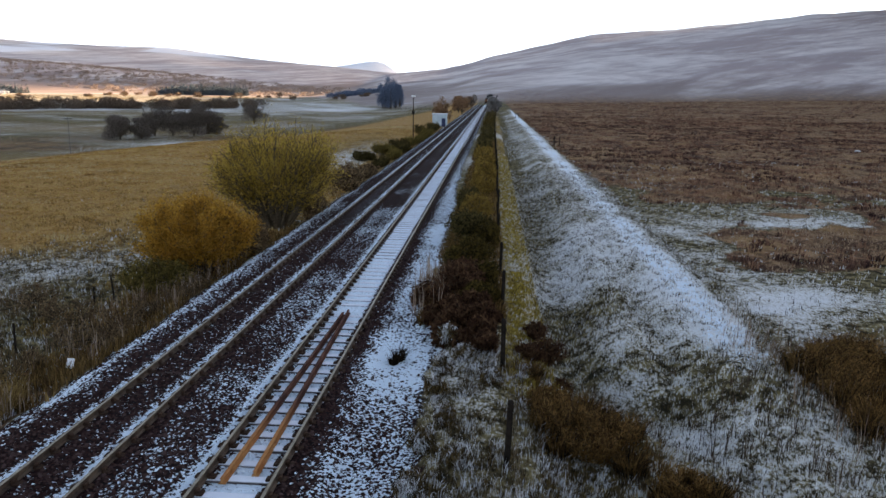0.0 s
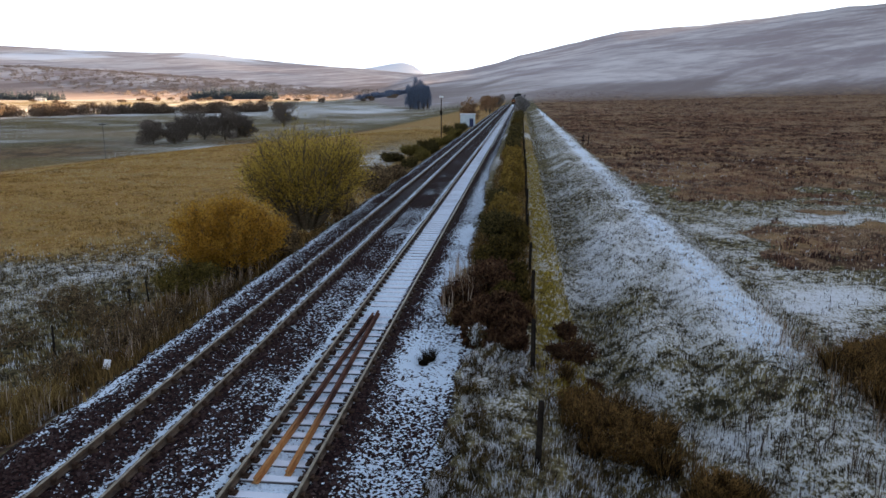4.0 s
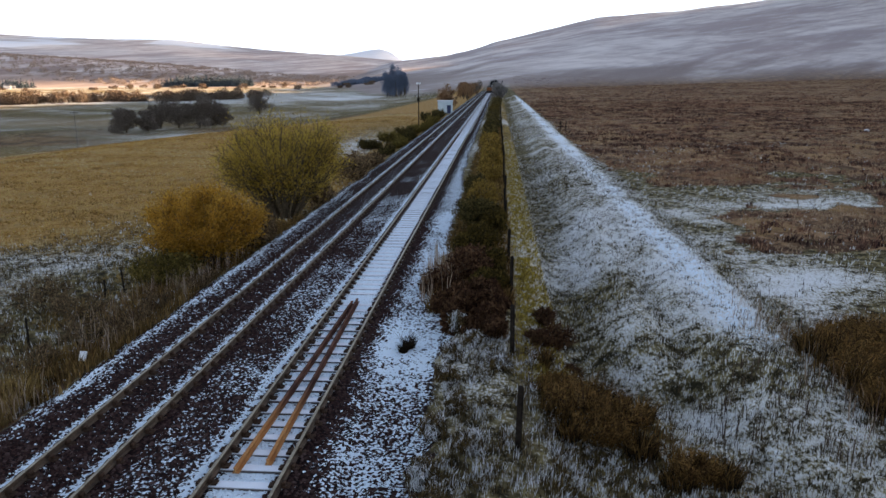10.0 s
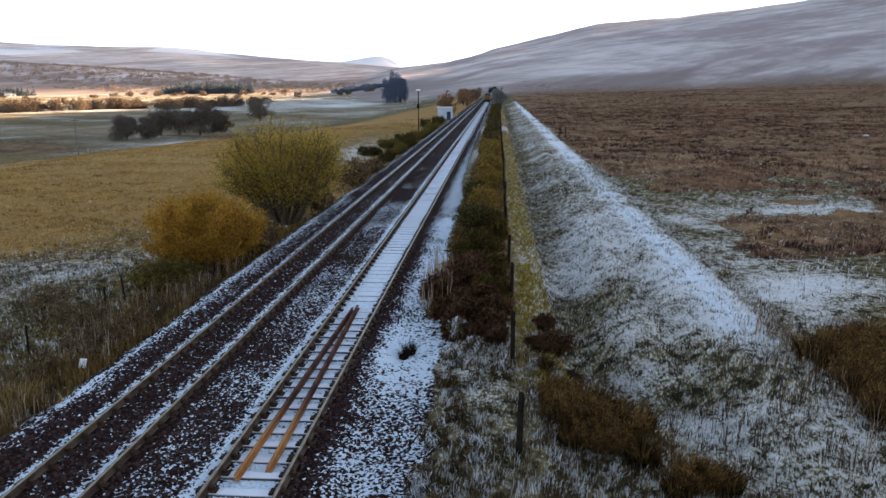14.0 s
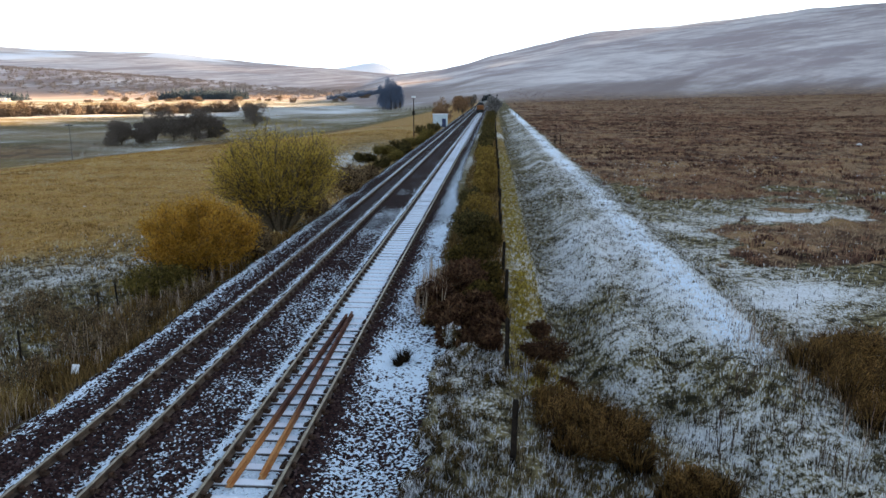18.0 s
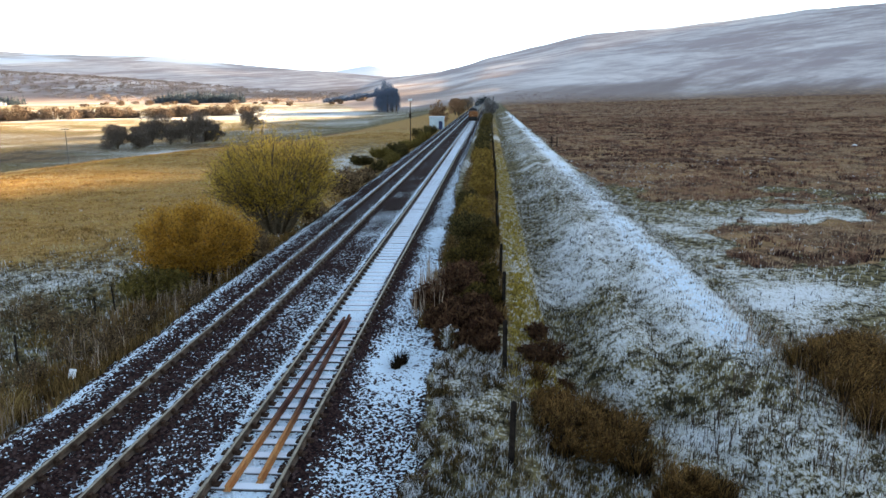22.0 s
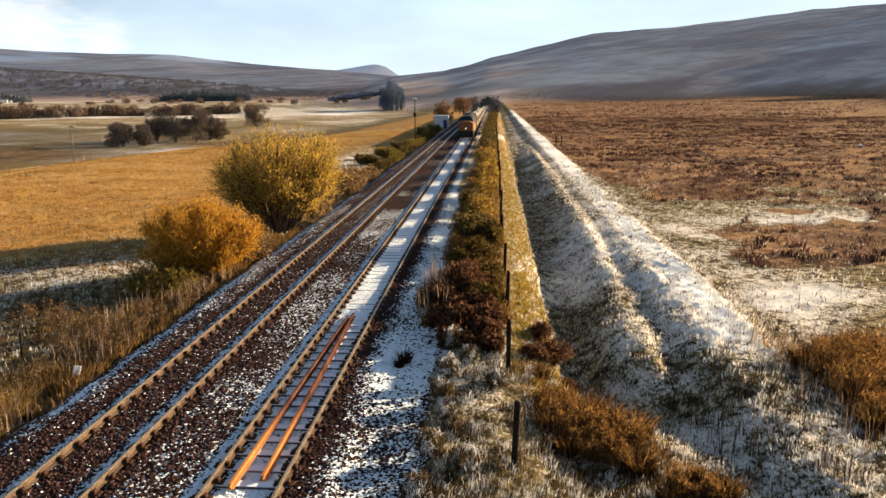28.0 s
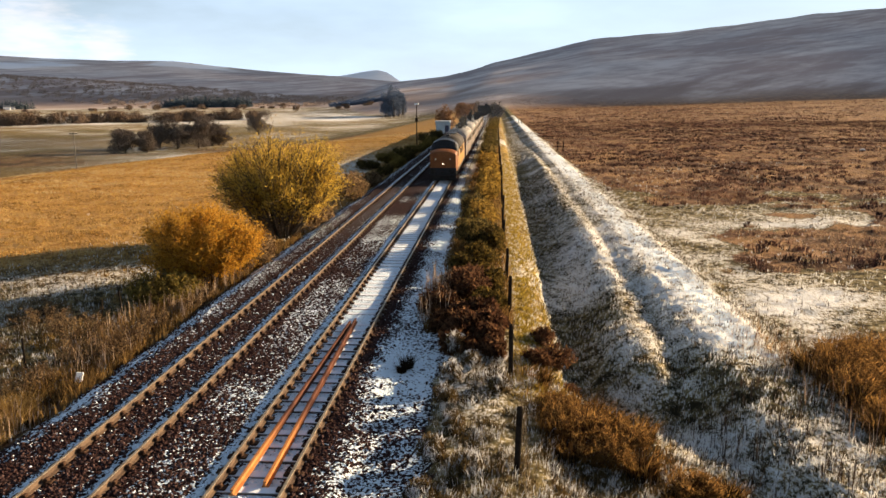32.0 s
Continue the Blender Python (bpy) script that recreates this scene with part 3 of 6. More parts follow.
GROUND = ground_material()
RAIL_STEEL = simple("weathered_rail_steel", (0.055, 0.034, 0.024), (0.14, 0.092, 0.06), 3.0, 0.65, 0.2)
RAIL_TOP = simple("worn_rail_head", (0.17, 0.135, 0.092), (0.30, 0.25, 0.18), 5.0, 0.45, 0.4)
def rust_material():
    """Fresh orange rust at one end, damp dark scale over the rest."""
    m, t, b = material("orange_rust", 0.8, 0.1)
    p = t.nodes.new("ShaderNodeTexCoord").outputs["Object"]
    s = t.nodes.new("ShaderNodeSeparateXYZ")
    link(t, p, s.inputs[0])
    n1, n2 = noise_node(t, p, 1.4, 5), noise_node(t, p, 14, 3)
    fresh = mix(t, ramp(t, n1, 0.35, 0.65), (0.38, 0.145, 0.052), (0.48, 0.225, 0.085))
    damp = mix(t, ramp(t, n1, 0.35, 0.65), (0.06, 0.028, 0.023), (0.15, 0.065, 0.043))
    k = ramp(t, math2(t, "ADD", s.outputs["Y"], math2(t, "MULTIPLY", n1, 2.5)), 2.6, 5.0)
    col = mix(t, k, fresh, damp)
    col = mix(t, math2(t, "MULTIPLY", ramp(t, n2, 0.55, 0.7), 0.5), col, (0.10, 0.04, 0.02))
    link(t, col, b.inputs["Base Color"])
    bump(t, b, n2, 0.4, 0.01)
    return m


RUST = rust_material()
SLEEPER = simple("creosoted_sleeper", (0.035, 0.027, 0.024), (0.10, 0.08, 0.07), 4.0, 0.9)
SLEEPER_SNOW = simple("sleeper_under_snow", (0.05, 0.04, 0.036), (0.13, 0.11, 0.10), 4.0, 0.9, snow=1.3)
IRON = simple("rusty_chair_iron", (0.03, 0.018, 0.013), (0.09, 0.05, 0.032), 12.0, 0.8, 0.3)
POST = simple("dark_fence_wood", (0.008, 0.006, 0.005), (0.028, 0.021, 0.016), 6.0, 0.9)
WIRE = simple("fence_wire", (0.13, 0.095, 0.06), (0.24, 0.18, 0.11), 9.0, 0.8, 0.2)
WHITE = simple("white_paint", (0.72, 0.72, 0.70), (0.82, 0.82, 0.80), 3.0, 0.6)
BARK = simple("twig_bark", (0.06, 0.045, 0.03), (0.16, 0.12, 0.08), 7.0, 0.9)
DARK_BARK = simple("dark_wet_bark", (0.022, 0.017, 0.012), (0.075, 0.058, 0.04), 7.0, 0.9)
YELLOW_LEAF = island("yellow_willow_leaves", [(0.20, 0.130, 0.03), (0.46, 0.295, 0.052), (0.63, 0.43, 0.092), (0.34, 0.226, 0.055)], 0.7, 0.6)
ORANGE_LEAF = island("orange_bush_leaves", [(0.17, 0.08, 0.017), (0.47, 0.232, 0.034), (0.58, 0.32, 0.052), (0.29, 0.143, 0.026)], 0.75, 0.55)
GORSE_LEAF = island("gorse_green", [(0.014, 0.013, 0.006), (0.045, 0.037, 0.014), (0.095, 0.072, 0.026), (0.17, 0.12, 0.042)], 0.85, 0.6)
OLIVE_LEAF = island("broom_olive", [(0.08, 0.05, 0.014), (0.20, 0.125, 0.028), (0.34, 0.21, 0.05), (0.13, 0.082, 0.022)], 0.85, 0.6)
GREEN_LEAF = island("dull_olive_leaves", [(0.045, 0.036, 0.012), (0.13, 0.10, 0.028), (0.27, 0.195, 0.055), (0.08, 0.062, 0.019)], 0.85, 0.6)
BROOM_DARK = island("dark_broom", [(0.016, 0.013, 0.005), (0.055, 0.04, 0.012), (0.14, 0.092, 0.024), (0.035, 0.025, 0.008)], 0.85, 0.6)
RUSSET_LEAF = island("russet_twigs", [(0.022, 0.010, 0.007), (0.066, 0.030, 0.018), (0.17, 0.09, 0.046), (0.04, 0.018, 0.011)], 0.85, 0.6)
BARE_TWIG = island("bare_twig_crown", [(0.09, 0.073, 0.06), (0.145, 0.115, 0.093), (0.195, 0.15, 0.12)], 0.9, 0.1)
GREY_TWIG = island("grey_twig_crown", [(0.12, 0.11, 0.105), (0.17, 0.155, 0.145), (0.22, 0.20, 0.185)], 0.9, 0.1)
# firs with haze mixed into the tones: lighter and bluer than the needles
FIR = island("hazed_fir", [(0.05, 0.068, 0.08), (0.08, 0.105, 0.12), (0.11, 0.135, 0.145)], 0.9, 0.0)
AUTUMN_TREE = island("autumn_brown_crown", [(0.15, 0.085, 0.05), (0.27, 0.15, 0.085), (0.38, 0.22, 0.12)], 0.9, 0.15)
STRAW = island("dead_straw_grass", [(0.026, 0.015, 0.007), (0.115, 0.065, 0.024), (0.33, 0.20, 0.072), (0.062, 0.034, 0.014)], 0.85, 0.6)

def frosted(name, dark, straw, white, shift, through_light=0.35):
    """Grass with frost lying on it in patches."""
    m, t, b = material(name, 0.9)
    p = coords(t)
    g = t.nodes.new("ShaderNodeNewGeometry")
    n1, n2 = noise_node(t, p, 2.2, 6, 0.65), noise_node(t, p, 7.0, 3, 0.6)
    f = math2(t, "ADD", math2(t, "MULTIPLY", n1, 1.3), math2(t, "ADD", math2(t, "MULTIPLY", n2, 0.7), math2(t, "MULTIPLY", g.outputs["Random Per Island"], 0.25)))
    col = mix(t, g.outputs["Random Per Island"], dark, straw)
    col = mix(t, ramp(t, f, 1.06 + shift, 1.21 + shift), col, white)
    link(t, col, b.inputs["Base Color"])
    see_through(t, b, col, through_light)
    return m


FROST_GRASS = frosted("frosted_grass", (0.018, 0.014, 0.008), (0.22, 0.16, 0.085), (0.75, 0.745, 0.72), 0.0)
FROST_STRAW = frosted("thinly_frosted_straw", (0.012, 0.008, 0.005), (0.19, 0.125, 0.05), (0.70, 0.71, 0.72), 0.08)
STALK = island("pale_dead_stalks", [(0.14, 0.085, 0.055), (0.34, 0.235, 0.16), (0.5, 0.39, 0.3), (0.11, 0.055, 0.038)], 0.85, 0.2)
DARK_STALK = island("dark_dead_stalks", [(0.03, 0.02, 0.014), (0.07, 0.045, 0.03), (0.13, 0.09, 0.06)], 0.9, 0.1)
SMOKE_GREY = (0.17, 0.19, 0.21)
HEDGE = island("brown_hedge_twigs", [(0.12, 0.082, 0.06), (0.17, 0.12, 0.085), (0.22, 0.155, 0.11)], 0.9, 0.1)
HILL_WOOD = island("bare_mauve_wood", [(0.25, 0.195, 0.165), (0.33, 0.255, 0.21), (0.40, 0.31, 0.25)], 0.9, 0.1)
# bare crowns far off; the blue-grey is distance haze put into their colour
HAZE_CROWN = island("haze_blue_crown", [(0.10, 0.135, 0.195), (0.125, 0.162, 0.225), (0.15, 0.19, 0.255)], 0.9, 0.1)


def drifts(name, tones, lo, hi, through_light=0.0):
    """Blades that take their tone from where they stand: patches at two sizes, and a little of their own."""
    m, t, b = material(name, 0.9)
    p = coords(t)
    g = t.nodes.new("ShaderNodeNewGeometry")
    mott = noise_node(t, p, 0.62, 5, 0.66, (0.7, 0.42, 1.0))
    patch = noise_node(t, p, 0.13, 4, 0.6, (0.6, 0.8, 1.0))
    wide = noise_node(t, p, 0.03, 4, 0.6, (0.7, 1.0, 1.0))
    f = math2(t, "ADD", math2(t, "MULTIPLY", mott, 1.1), math2(t, "ADD", math2(t, "MULTIPLY", patch, 0.6), math2(t, "MULTIPLY", wide, 0.4)))
    f = math2(t, "ADD", f, math2(t, "MULTIPLY", g.outputs["Random Per Island"], 0.20))
    r = t.nodes.new("ShaderNodeValToRGB")
    while len(r.color_ramp.elements) < 4:
        r.color_ramp.elements.new(0.5)
    for e, k, c in zip(r.color_ramp.elements, (0.0, 0.35, 0.65, 1.0), tones):
        e.position, e.color = k, (*c, 1)
    link(t, ramp(t, f, lo, hi), r.inputs[0])
    link(t, r.outputs[0], b.inputs["Base Color"])
    if through_light:
        see_through(t, b, r.outputs[0], through_light)
    return m


FIELD_TUFT = island("brown_field_tufts", [(0.14, 0.078, 0.028), (0.24, 0.135, 0.045), (0.33, 0.19, 0.065)], 0.9, 0.35)
FIELD_BENT = island("pale_field_bents", [(0.42, 0.29, 0.13), (0.54, 0.40, 0.20), (0.62, 0.48, 0.27)], 0.9, 0.35)
MOOR_STRAW = island("bleached_moor_grass", [(0.18, 0.112, 0.07), (0.34, 0.22, 0.138), (0.47, 0.32, 0.20), (0.25, 0.16, 0.098)], 0.9, 0.3)
HEATHER = drifts("heather_sprigs", [(0.34, 0.19, 0.115), (0.20, 0.10, 0.065), (0.10, 0.047, 0.035), (0.032, 0.016, 0.014)], 0.98, 1.31)
OCHRE_GRASS = drifts("ochre_field_grass", [(0.53, 0.342, 0.125), (0.455, 0.268, 0.08), (0.345, 0.188, 0.054), (0.17, 0.088, 0.031)], 1.0, 1.40, 0.35)
SCRUB_BROWN = island("brown_dead_scrub", [(0.03, 0.018, 0.011), (0.12, 0.072, 0.037), (0.32, 0.215, 0.115), (0.065, 0.038, 0.021)], 0.85, 0.6)
TUSSOCK = island("brown_tussock_blades", [(0.026, 0.012, 0.006), (0.13, 0.064, 0.022), (0.38, 0.215, 0.07), (0.052, 0.025, 0.011)], 0.85, 0.6)
GOLD_TUFT = island("golden_dead_grass", [(0.05, 0.029, 0.011), (0.20, 0.122, 0.042), (0.44, 0.29, 0.11), (0.11, 0.064, 0.023)], 0.85, 0.6)
# near-black blades: painted shade inside the clumps, own colour of the dark tufts
RUSH_DARK_SHADE = island("dark_shade_rushes", [(0.006, 0.004, 0.0025), (0.016, 0.010, 0.005), (0.035, 0.020, 0.009)], 0.9, 0.0)
MOSS = frosted("moss_and_sedge", (0.14, 0.095, 0.022), (0.58, 0.42, 0.085), (0.74, 0.72, 0.68), 0.12)

# ---------------------------------------------------------------- ground, one sheet
def graded(fine0, fine1, step, lo, hi, growth):
    mids = list(np.arange(fine0, fine1 + 1e-6, step))
    up, s, v = [], step, fine1
    while v < hi:
        s *= growth
        v += s
        up.append(min(v, hi))
    down, s, v = [], step, fine0
    while v > lo:
        s *= growth
        v -= s
        down.append(max(v, lo))
    return np.array(down[::-1] + mids + up)


def build_ground():
    xs = graded(-14.5, 11.5, 0.11, -4200, 4200, 1.045)
    ys = graded(9.0, 34.0, 0.16, -900, 4900, 1.022)
    gx, gy = np.meshgrid(xs, ys)
    gz = height(gx, gy)
    nx, ny = len(xs), len(ys)
    verts = np.stack([gx.ravel(), gy.ravel(), gz.ravel()], 1)
    i = (np.arange(ny - 1)[:, None] * nx + np.arange(nx - 1)[None]).ravel()
    faces = np.stack([i, i + 1, i + 1 + nx, i + nx], 1)
    me = mesh_np("ground", verts, faces, GROUND, True)
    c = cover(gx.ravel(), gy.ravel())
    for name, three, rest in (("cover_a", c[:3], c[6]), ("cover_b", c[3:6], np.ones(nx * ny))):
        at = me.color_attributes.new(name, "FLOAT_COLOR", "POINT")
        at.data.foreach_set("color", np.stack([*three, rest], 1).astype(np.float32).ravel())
    ob = new("ground", me)
    return tagged(ob, "frosted moorland, ochre field and ballast bed", "ground", kind="structure")


build_ground()

# ---------------------------------------------------------------- the two tracks
HEAD = [(-0.07, -0.159), (0.07, -0.159), (0.07, -0.148), (0.012, -0.128), (0.012, -0.045), (0.035, -0.038), (0.035, -0.006), (0.028, 0.0),
        (-0.028, 0.0), (-0.035, -0.006), (-0.035, -0.038), (-0.012, -0.045), (-0.012, -0.128), (-0.07, -0.148)]


def rail_mesh(y0, y1):
    bm = extrude_profile(bmesh.new(), HEAD, y0, y1)
    bmesh.ops.recalc_face_normals(bm, faces=bm.faces)
    me = bpy.data.meshes.new("rail")
    bm.to_mesh(me)
    bm.free()
    me.materials.append(RAIL_STEEL)
    me.materials.append(RAIL_TOP)
    for p in me.polygons:
        if p.normal.z > 0.5 and p.center.z > -0.02:
            p.material_index = 1
    return me


def sleeper_mesh(mat):
    bm = boxes((-1.28, 1.28, -0.125, 0.125, -0.30, -0.163), bev=0.012)
    for s in (-0.7175, 0.7175):
        for d in (-1, 1):
            box(bm, *sorted((s + d * 0.07, s + d * 0.21)), -0.09, 0.09, -0.165, -0.115, 0.012)
            box(bm, *sorted((s + d * 0.036, s + d * 0.12)), -0.06, 0.06, -0.165, -0.05, 0.012)
    me = bpy.data.meshes.new("sleeper")
    bmesh.ops.recalc_face_normals(bm, faces=bm.faces)
    bm.to_mesh(me)
    bm.free()
    me.materials.append(mat)
    me.materials.append(IRON)
    for p in me.polygons:
        if p.center.z > -0.160:
            p.material_index = 1
    return me


def build_track(name, cx, label, mat, first, last):
    tr = empty(name, pose(cx, 0, 0), label, "railway track", kind="structure")
    rm = rail_mesh(-90, 1000)
    for s in (-0.7175, 0.7175):
        part("rail", rm, None, tr).location.x = s
    sm = sleeper_mesh(mat)
    rng = np.random.default_rng(int(abs(cx) * 100))
    y = first
    while y < last:
        o = part("sleeper", sm, None, tr)
        o.location = (rng.normal(0, 0.015), y, rng.normal(0, 0.006))
        o.rotation_euler.z = rng.normal(0, 0.006)
        y += 0.65
    # the sleepers further off, joined
    co = np.array([v.co for v in sm.vertices])
    fc = [tuple(p.vertices) for p in sm.polygons if len(p.vertices) == 4]
    ys = np.concatenate([np.arange(-60, first - 0.6, 0.65), np.arange(y, 420, 0.65)])
    vv = (co[None] + np.stack([np.zeros_like(ys), ys, np.zeros_like(ys)], 1)[:, None]).reshape(-1, 3)
    ff = (np.array(fc)[None] + (np.arange(len(ys)) * len(co))[:, None, None]).reshape(-1, 4)
    far = part("sleepers_far", mesh_np("sleepers_far", vv, ff, mat), None, tr)
    tagged(far, "row of sleepers far along the line", kind="stuff")
    return tr


STONE = island("ballast_stone", [(0.0176, 0.0085, 0.0078), (0.0384, 0.0200, 0.0178), (0.06, 0.034, 0.030), (0.09, 0.056, 0.051)], 0.9, 0.0)
SNOW_BIT = simple("snow_crumbs", (0.70, 0.80, 0.87), (0.78, 0.86, 0.91), 3.0, 0.8)


def loose_stones(name, n, mat, label, seed, size, snowy):
    """Angular stones strewn over the ballast, thickest near the bridge end; snowy ones lie where snow does."""
    rng = np.random.default_rng(seed)
    x = -11.2 + 9.4 * rng.random(n)
    y = 9.5 + 30 * rng.random(n) ** 1.5
    c = cover(x, y)
    keep = c[4] * np.clip(c[3] if snowy else 1 - 1.1 * c[3], 0, 1) > rng.random(n)
    inside = np.zeros(n, bool)
    for rx in RAILS.values():
        inside |= np.abs(x - rx) < 0.12
    keep &= ~inside
    x, y = x[keep], y[keep]
    z = height(x, y)
    k = len(x)
    octa = np.array([(1, 0, 0), (0, 1, 0), (-1, 0, 0), (0, -1, 0), (0, 0, 1), (0, 0, -1)], float)
    tri = np.array([(0, 1, 4), (1, 2, 4), (2, 3, 4), (3, 0, 4), (1, 0, 5), (2, 1, 5), (3, 2, 5), (0, 3, 5)])
    s = size * (0.5 + rng.random(k))
    v = octa[None] * (s[:, None, None] * (0.6 + 0.7 * rng.random((k, 6, 1))) * np.array([1, 1, 0.7]))
    a = rng.random(k) * 6.283
    ca, sa = np.cos(a)[:, None], np.sin(a)[:, None]
    v = np.stack([v[:, :, 0] * ca - v[:, :, 1] * sa, v[:, :, 0] * sa + v[:, :, 1] * ca, v[:, :, 2] + 0.25 * v[:, :, 0] * rng.normal(0, 1, (k, 1))], 2)
    v = v + np.stack([x, y, z + 0.15 * s], 1)[:, None]
    f = tri[None] + (np.arange(k) * 6)[:, None, None]
    tagged(new(name, mesh_np(name, v.reshape(-1, 3), f.reshape(-1, 3), mat)), label, "ballast", kind="stuff")


loose_stones("ballast_stones", 46000, STONE, "reddish brown ballast stones", 61, 0.042, False)
loose_stones("snow_crumbs", 24000, SNOW_BIT, "crumbs of snow lying on the ballast", 62, 0.028, True)
build_track("track_main", MAIN_X, "running line with worn rails on dark ballasted sleepers", SLEEPER, 8.6, 105)
build_track("track_loop", LOOP_X, "loop line with snow lying between its rails", SLEEPER_SNOW, 8.6, 105)


def spare_rail(a, b):
    """An old rail dropped in the four-foot."""
    a, b = Vector(a), Vector(b)
    n = (b - a).length
    bm = extrude_profile(bmesh.new(), [(x * 1.05, z * 0.8) for x, z in HEAD], 0, n, 12)
    m = Matrix.Translation(a) @ Matrix.Rotation(math.atan2(a.x - b.x, b.y - a.y), 4, "Z")
    ob = part("spare_rail", bm, RUST)
    ob.matrix_basis = m
    tagged(ob, "rust-orange spare rail lying on the snowy sleepers", "rail", "spare rails in the loop")


spare_rail((-5.09, 12.9, -0.036), (-4.95, 24.2, -0.036))
spare_rail((-4.54, 13.25, -0.036), (-4.82, 24.5, -0.036))


# ---------------------------------------------------------------- plants
def blades_mesh(name, pts, rng, high, spread, per, mat, width=0.012, lean=0.45):
    """Tufts of bent blades rooted at pts (n, 3)."""
    pts = np.repeat(np.asarray(pts, float), per, 0)
    n = len(pts)
    hh = high * (0.45 + 0.8 * rng.random(n))
    ang = rng.random(n) * 2 * np.pi
    base = pts + np.stack([np.cos(ang), np.sin(ang), 0 * ang], 1) * (spread * np.sqrt(rng.random(n)))[:, None]
    la = ang + rng.normal(0, 0.8, n)
    l = lean * hh * (0.3 + rng.random(n))
    d = np.stack([np.cos(la), np.sin(la), 0 * la], 1)
    side = np.stack([-np.sin(la + 0.6), np.cos(la + 0.6), 0 * la], 1) * (width * (0.6 + rng.random(n)))[:, None]
    mid = base + d * (l * 0.3)[:, None] + np.array([0, 0, 1.0]) * (hh * 0.6)[:, None]
    tip = base + d * l[:, None] + np.array([0, 0, 1.0]) * hh[:, None]
    base = base - np.array([0, 0, 0.03])
    v = np.stack([base - side, base + side, mid - side * 0.7, mid + side * 0.7, tip], 1).reshape(-1, 3)
    o = (np.arange(n) * 5)[:, None]
    f = np.concatenate([o + np.array([0, 1, 3]), o + np.array([0, 3, 2]), o + np.array([2, 3, 4])])
    return mesh_np(name, v, f, mat)


def scatter(rng, n, x0, x1, y0, y1, near=0.0):
    """Places on the ground; near > 0 draws more of them towards y0."""
    x = x0 + (x1 - x0) * rng.random(n)
    u = rng.random(n)
    y = y0 + (y1 - y0) * (u ** (1 + near))
    return x, y


def turf(name, x, y, keep, high, spread, per, mat, label, seed, width=0.012, lean=0.45):
    rng = np.random.default_rng(seed)
    k = keep > rng.random(len(x))
    x, y = x[k], y[k]
    me = blades_mesh(name, np.stack([x, y, height(x, y)], 1), rng, high, spread, per, mat, width, lean)
    return tagged(new(name, me), label, "grass", kind="stuff")


def build_turf():
    rng = np.random.default_rng(31)
    x, y = scatter(rng, 17000, 1.6, 10.0, 11, 75, 0.9)
    c = cover(x, y)
    turf("bank_grass", x, y, 0.8 - 0.7 * c[3] - 0.5 * c[5], 0.13, 0.12, 6, FROST_GRASS, "short frosted grass on ditch sides and bank", 1, 0.010)
    x, y = scatter(rng, 14000, 1.8, 10.0, 42, 190, 0.5)
    turf("far_bank_grass", x, y, 0.22 * sstep(-0.1, 0.15, fbm(x, y, 0.15, 3)) * sstep(42, 60, y), 0.15, 0.26, 6, FROST_GRASS, "frosted grass further along the ditch and bank", 16, 0.028, 0.8)
    x, y = scatter(rng, 15000, 9, 62, 13, 95, 0.8)
    c = cover(x, y)
    turf("moor_grass", x, y, 0.9 - 0.9 * c[1], 0.17, 0.14, 6, FROST_GRASS, "rough frosted moor grass", 2, 0.013)
    x, y = scatter(rng, 110000, 9, 160, 22, 260, 0.7)
    c = cover(x, y)
    lump = fbm(x * 0.8, y, 1.0, 2) + 0.8 * fbm(x * 0.7, y, 0.30, 2) + 0.5 * fbm(x, y, 0.05, 3)
    turf("heather", x, y, (c[1] * 1.1 - 0.1) * sstep(-0.05, 0.08, lump), 0.30, 0.20, 7, HEATHER, "dark brown heather cushions on the moor", 3, 0.028, 0.8)
    turf("moor_straw", x, y, (c[1] * 1.1 - 0.1) * sstep(0.05, -0.06, lump), 0.15, 0.26, 6, MOOR_STRAW, "short bleached grass between the heather", 21, 0.026, 1.1)
    x, y = scatter(rng, 34000, 14, 420, 210, 760, 0.5)
    c = cover(x, y)
    lump = fbm(x * 0.6, y, 0.16, 3) + 0.5 * fbm(x, y, 0.03, 3)
    turf("far_heather", x, y, (c[1] * 1.1 - 0.1) * sstep(-0.05, 0.08, lump), 0.40, 0.8, 4, HEATHER, "heather further out on the moor", 15, 0.11, 0.9)
    turf("far_moor_straw", x, y, (c[1] * 1.1 - 0.1) * sstep(0.05, -0.06, lump), 0.24, 0.9, 4, MOOR_STRAW, "bleached grass further out on the moor", 22, 0.10, 1.1)
    x, y = scatter(rng, 40000, -62, -12.0, 18, 170, 0.7)
    c = cover(x, y)
    turf("field_grass", x, y, c[0] * 1.0 - 0.05, 0.13, 0.26, 6, OCHRE_GRASS, "long ochre grass of the western field", 4, 0.022, 1.1)
    x, y = scatter(rng, 60000, -75, -12.5, 30, 190, 0.6)
    c = cover(x, y)
    streak = fbm(x * 0.3, y, 0.55, 3) + 0.6 * fbm(x * 0.4, y, 0.10, 3)
    turf("field_tufts", x, y, 0.4 * c[0] * sstep(0.05, 0.22, streak), 0.18, 0.2, 6, FIELD_TUFT, "darker brown tufts in the ochre field", 23, 0.018, 0.8)
    turf("field_bents", x, y, 0.6 * c[0] * sstep(-0.10, -0.20, streak), 0.24, 0.16, 5, FIELD_BENT, "pale bent stalks in the ochre field", 24, 0.012, 0.7)
    x, y = scatter(rng, 14000, -40, -11.8, 16, 60, 0.6)
    c = cover(x, y)
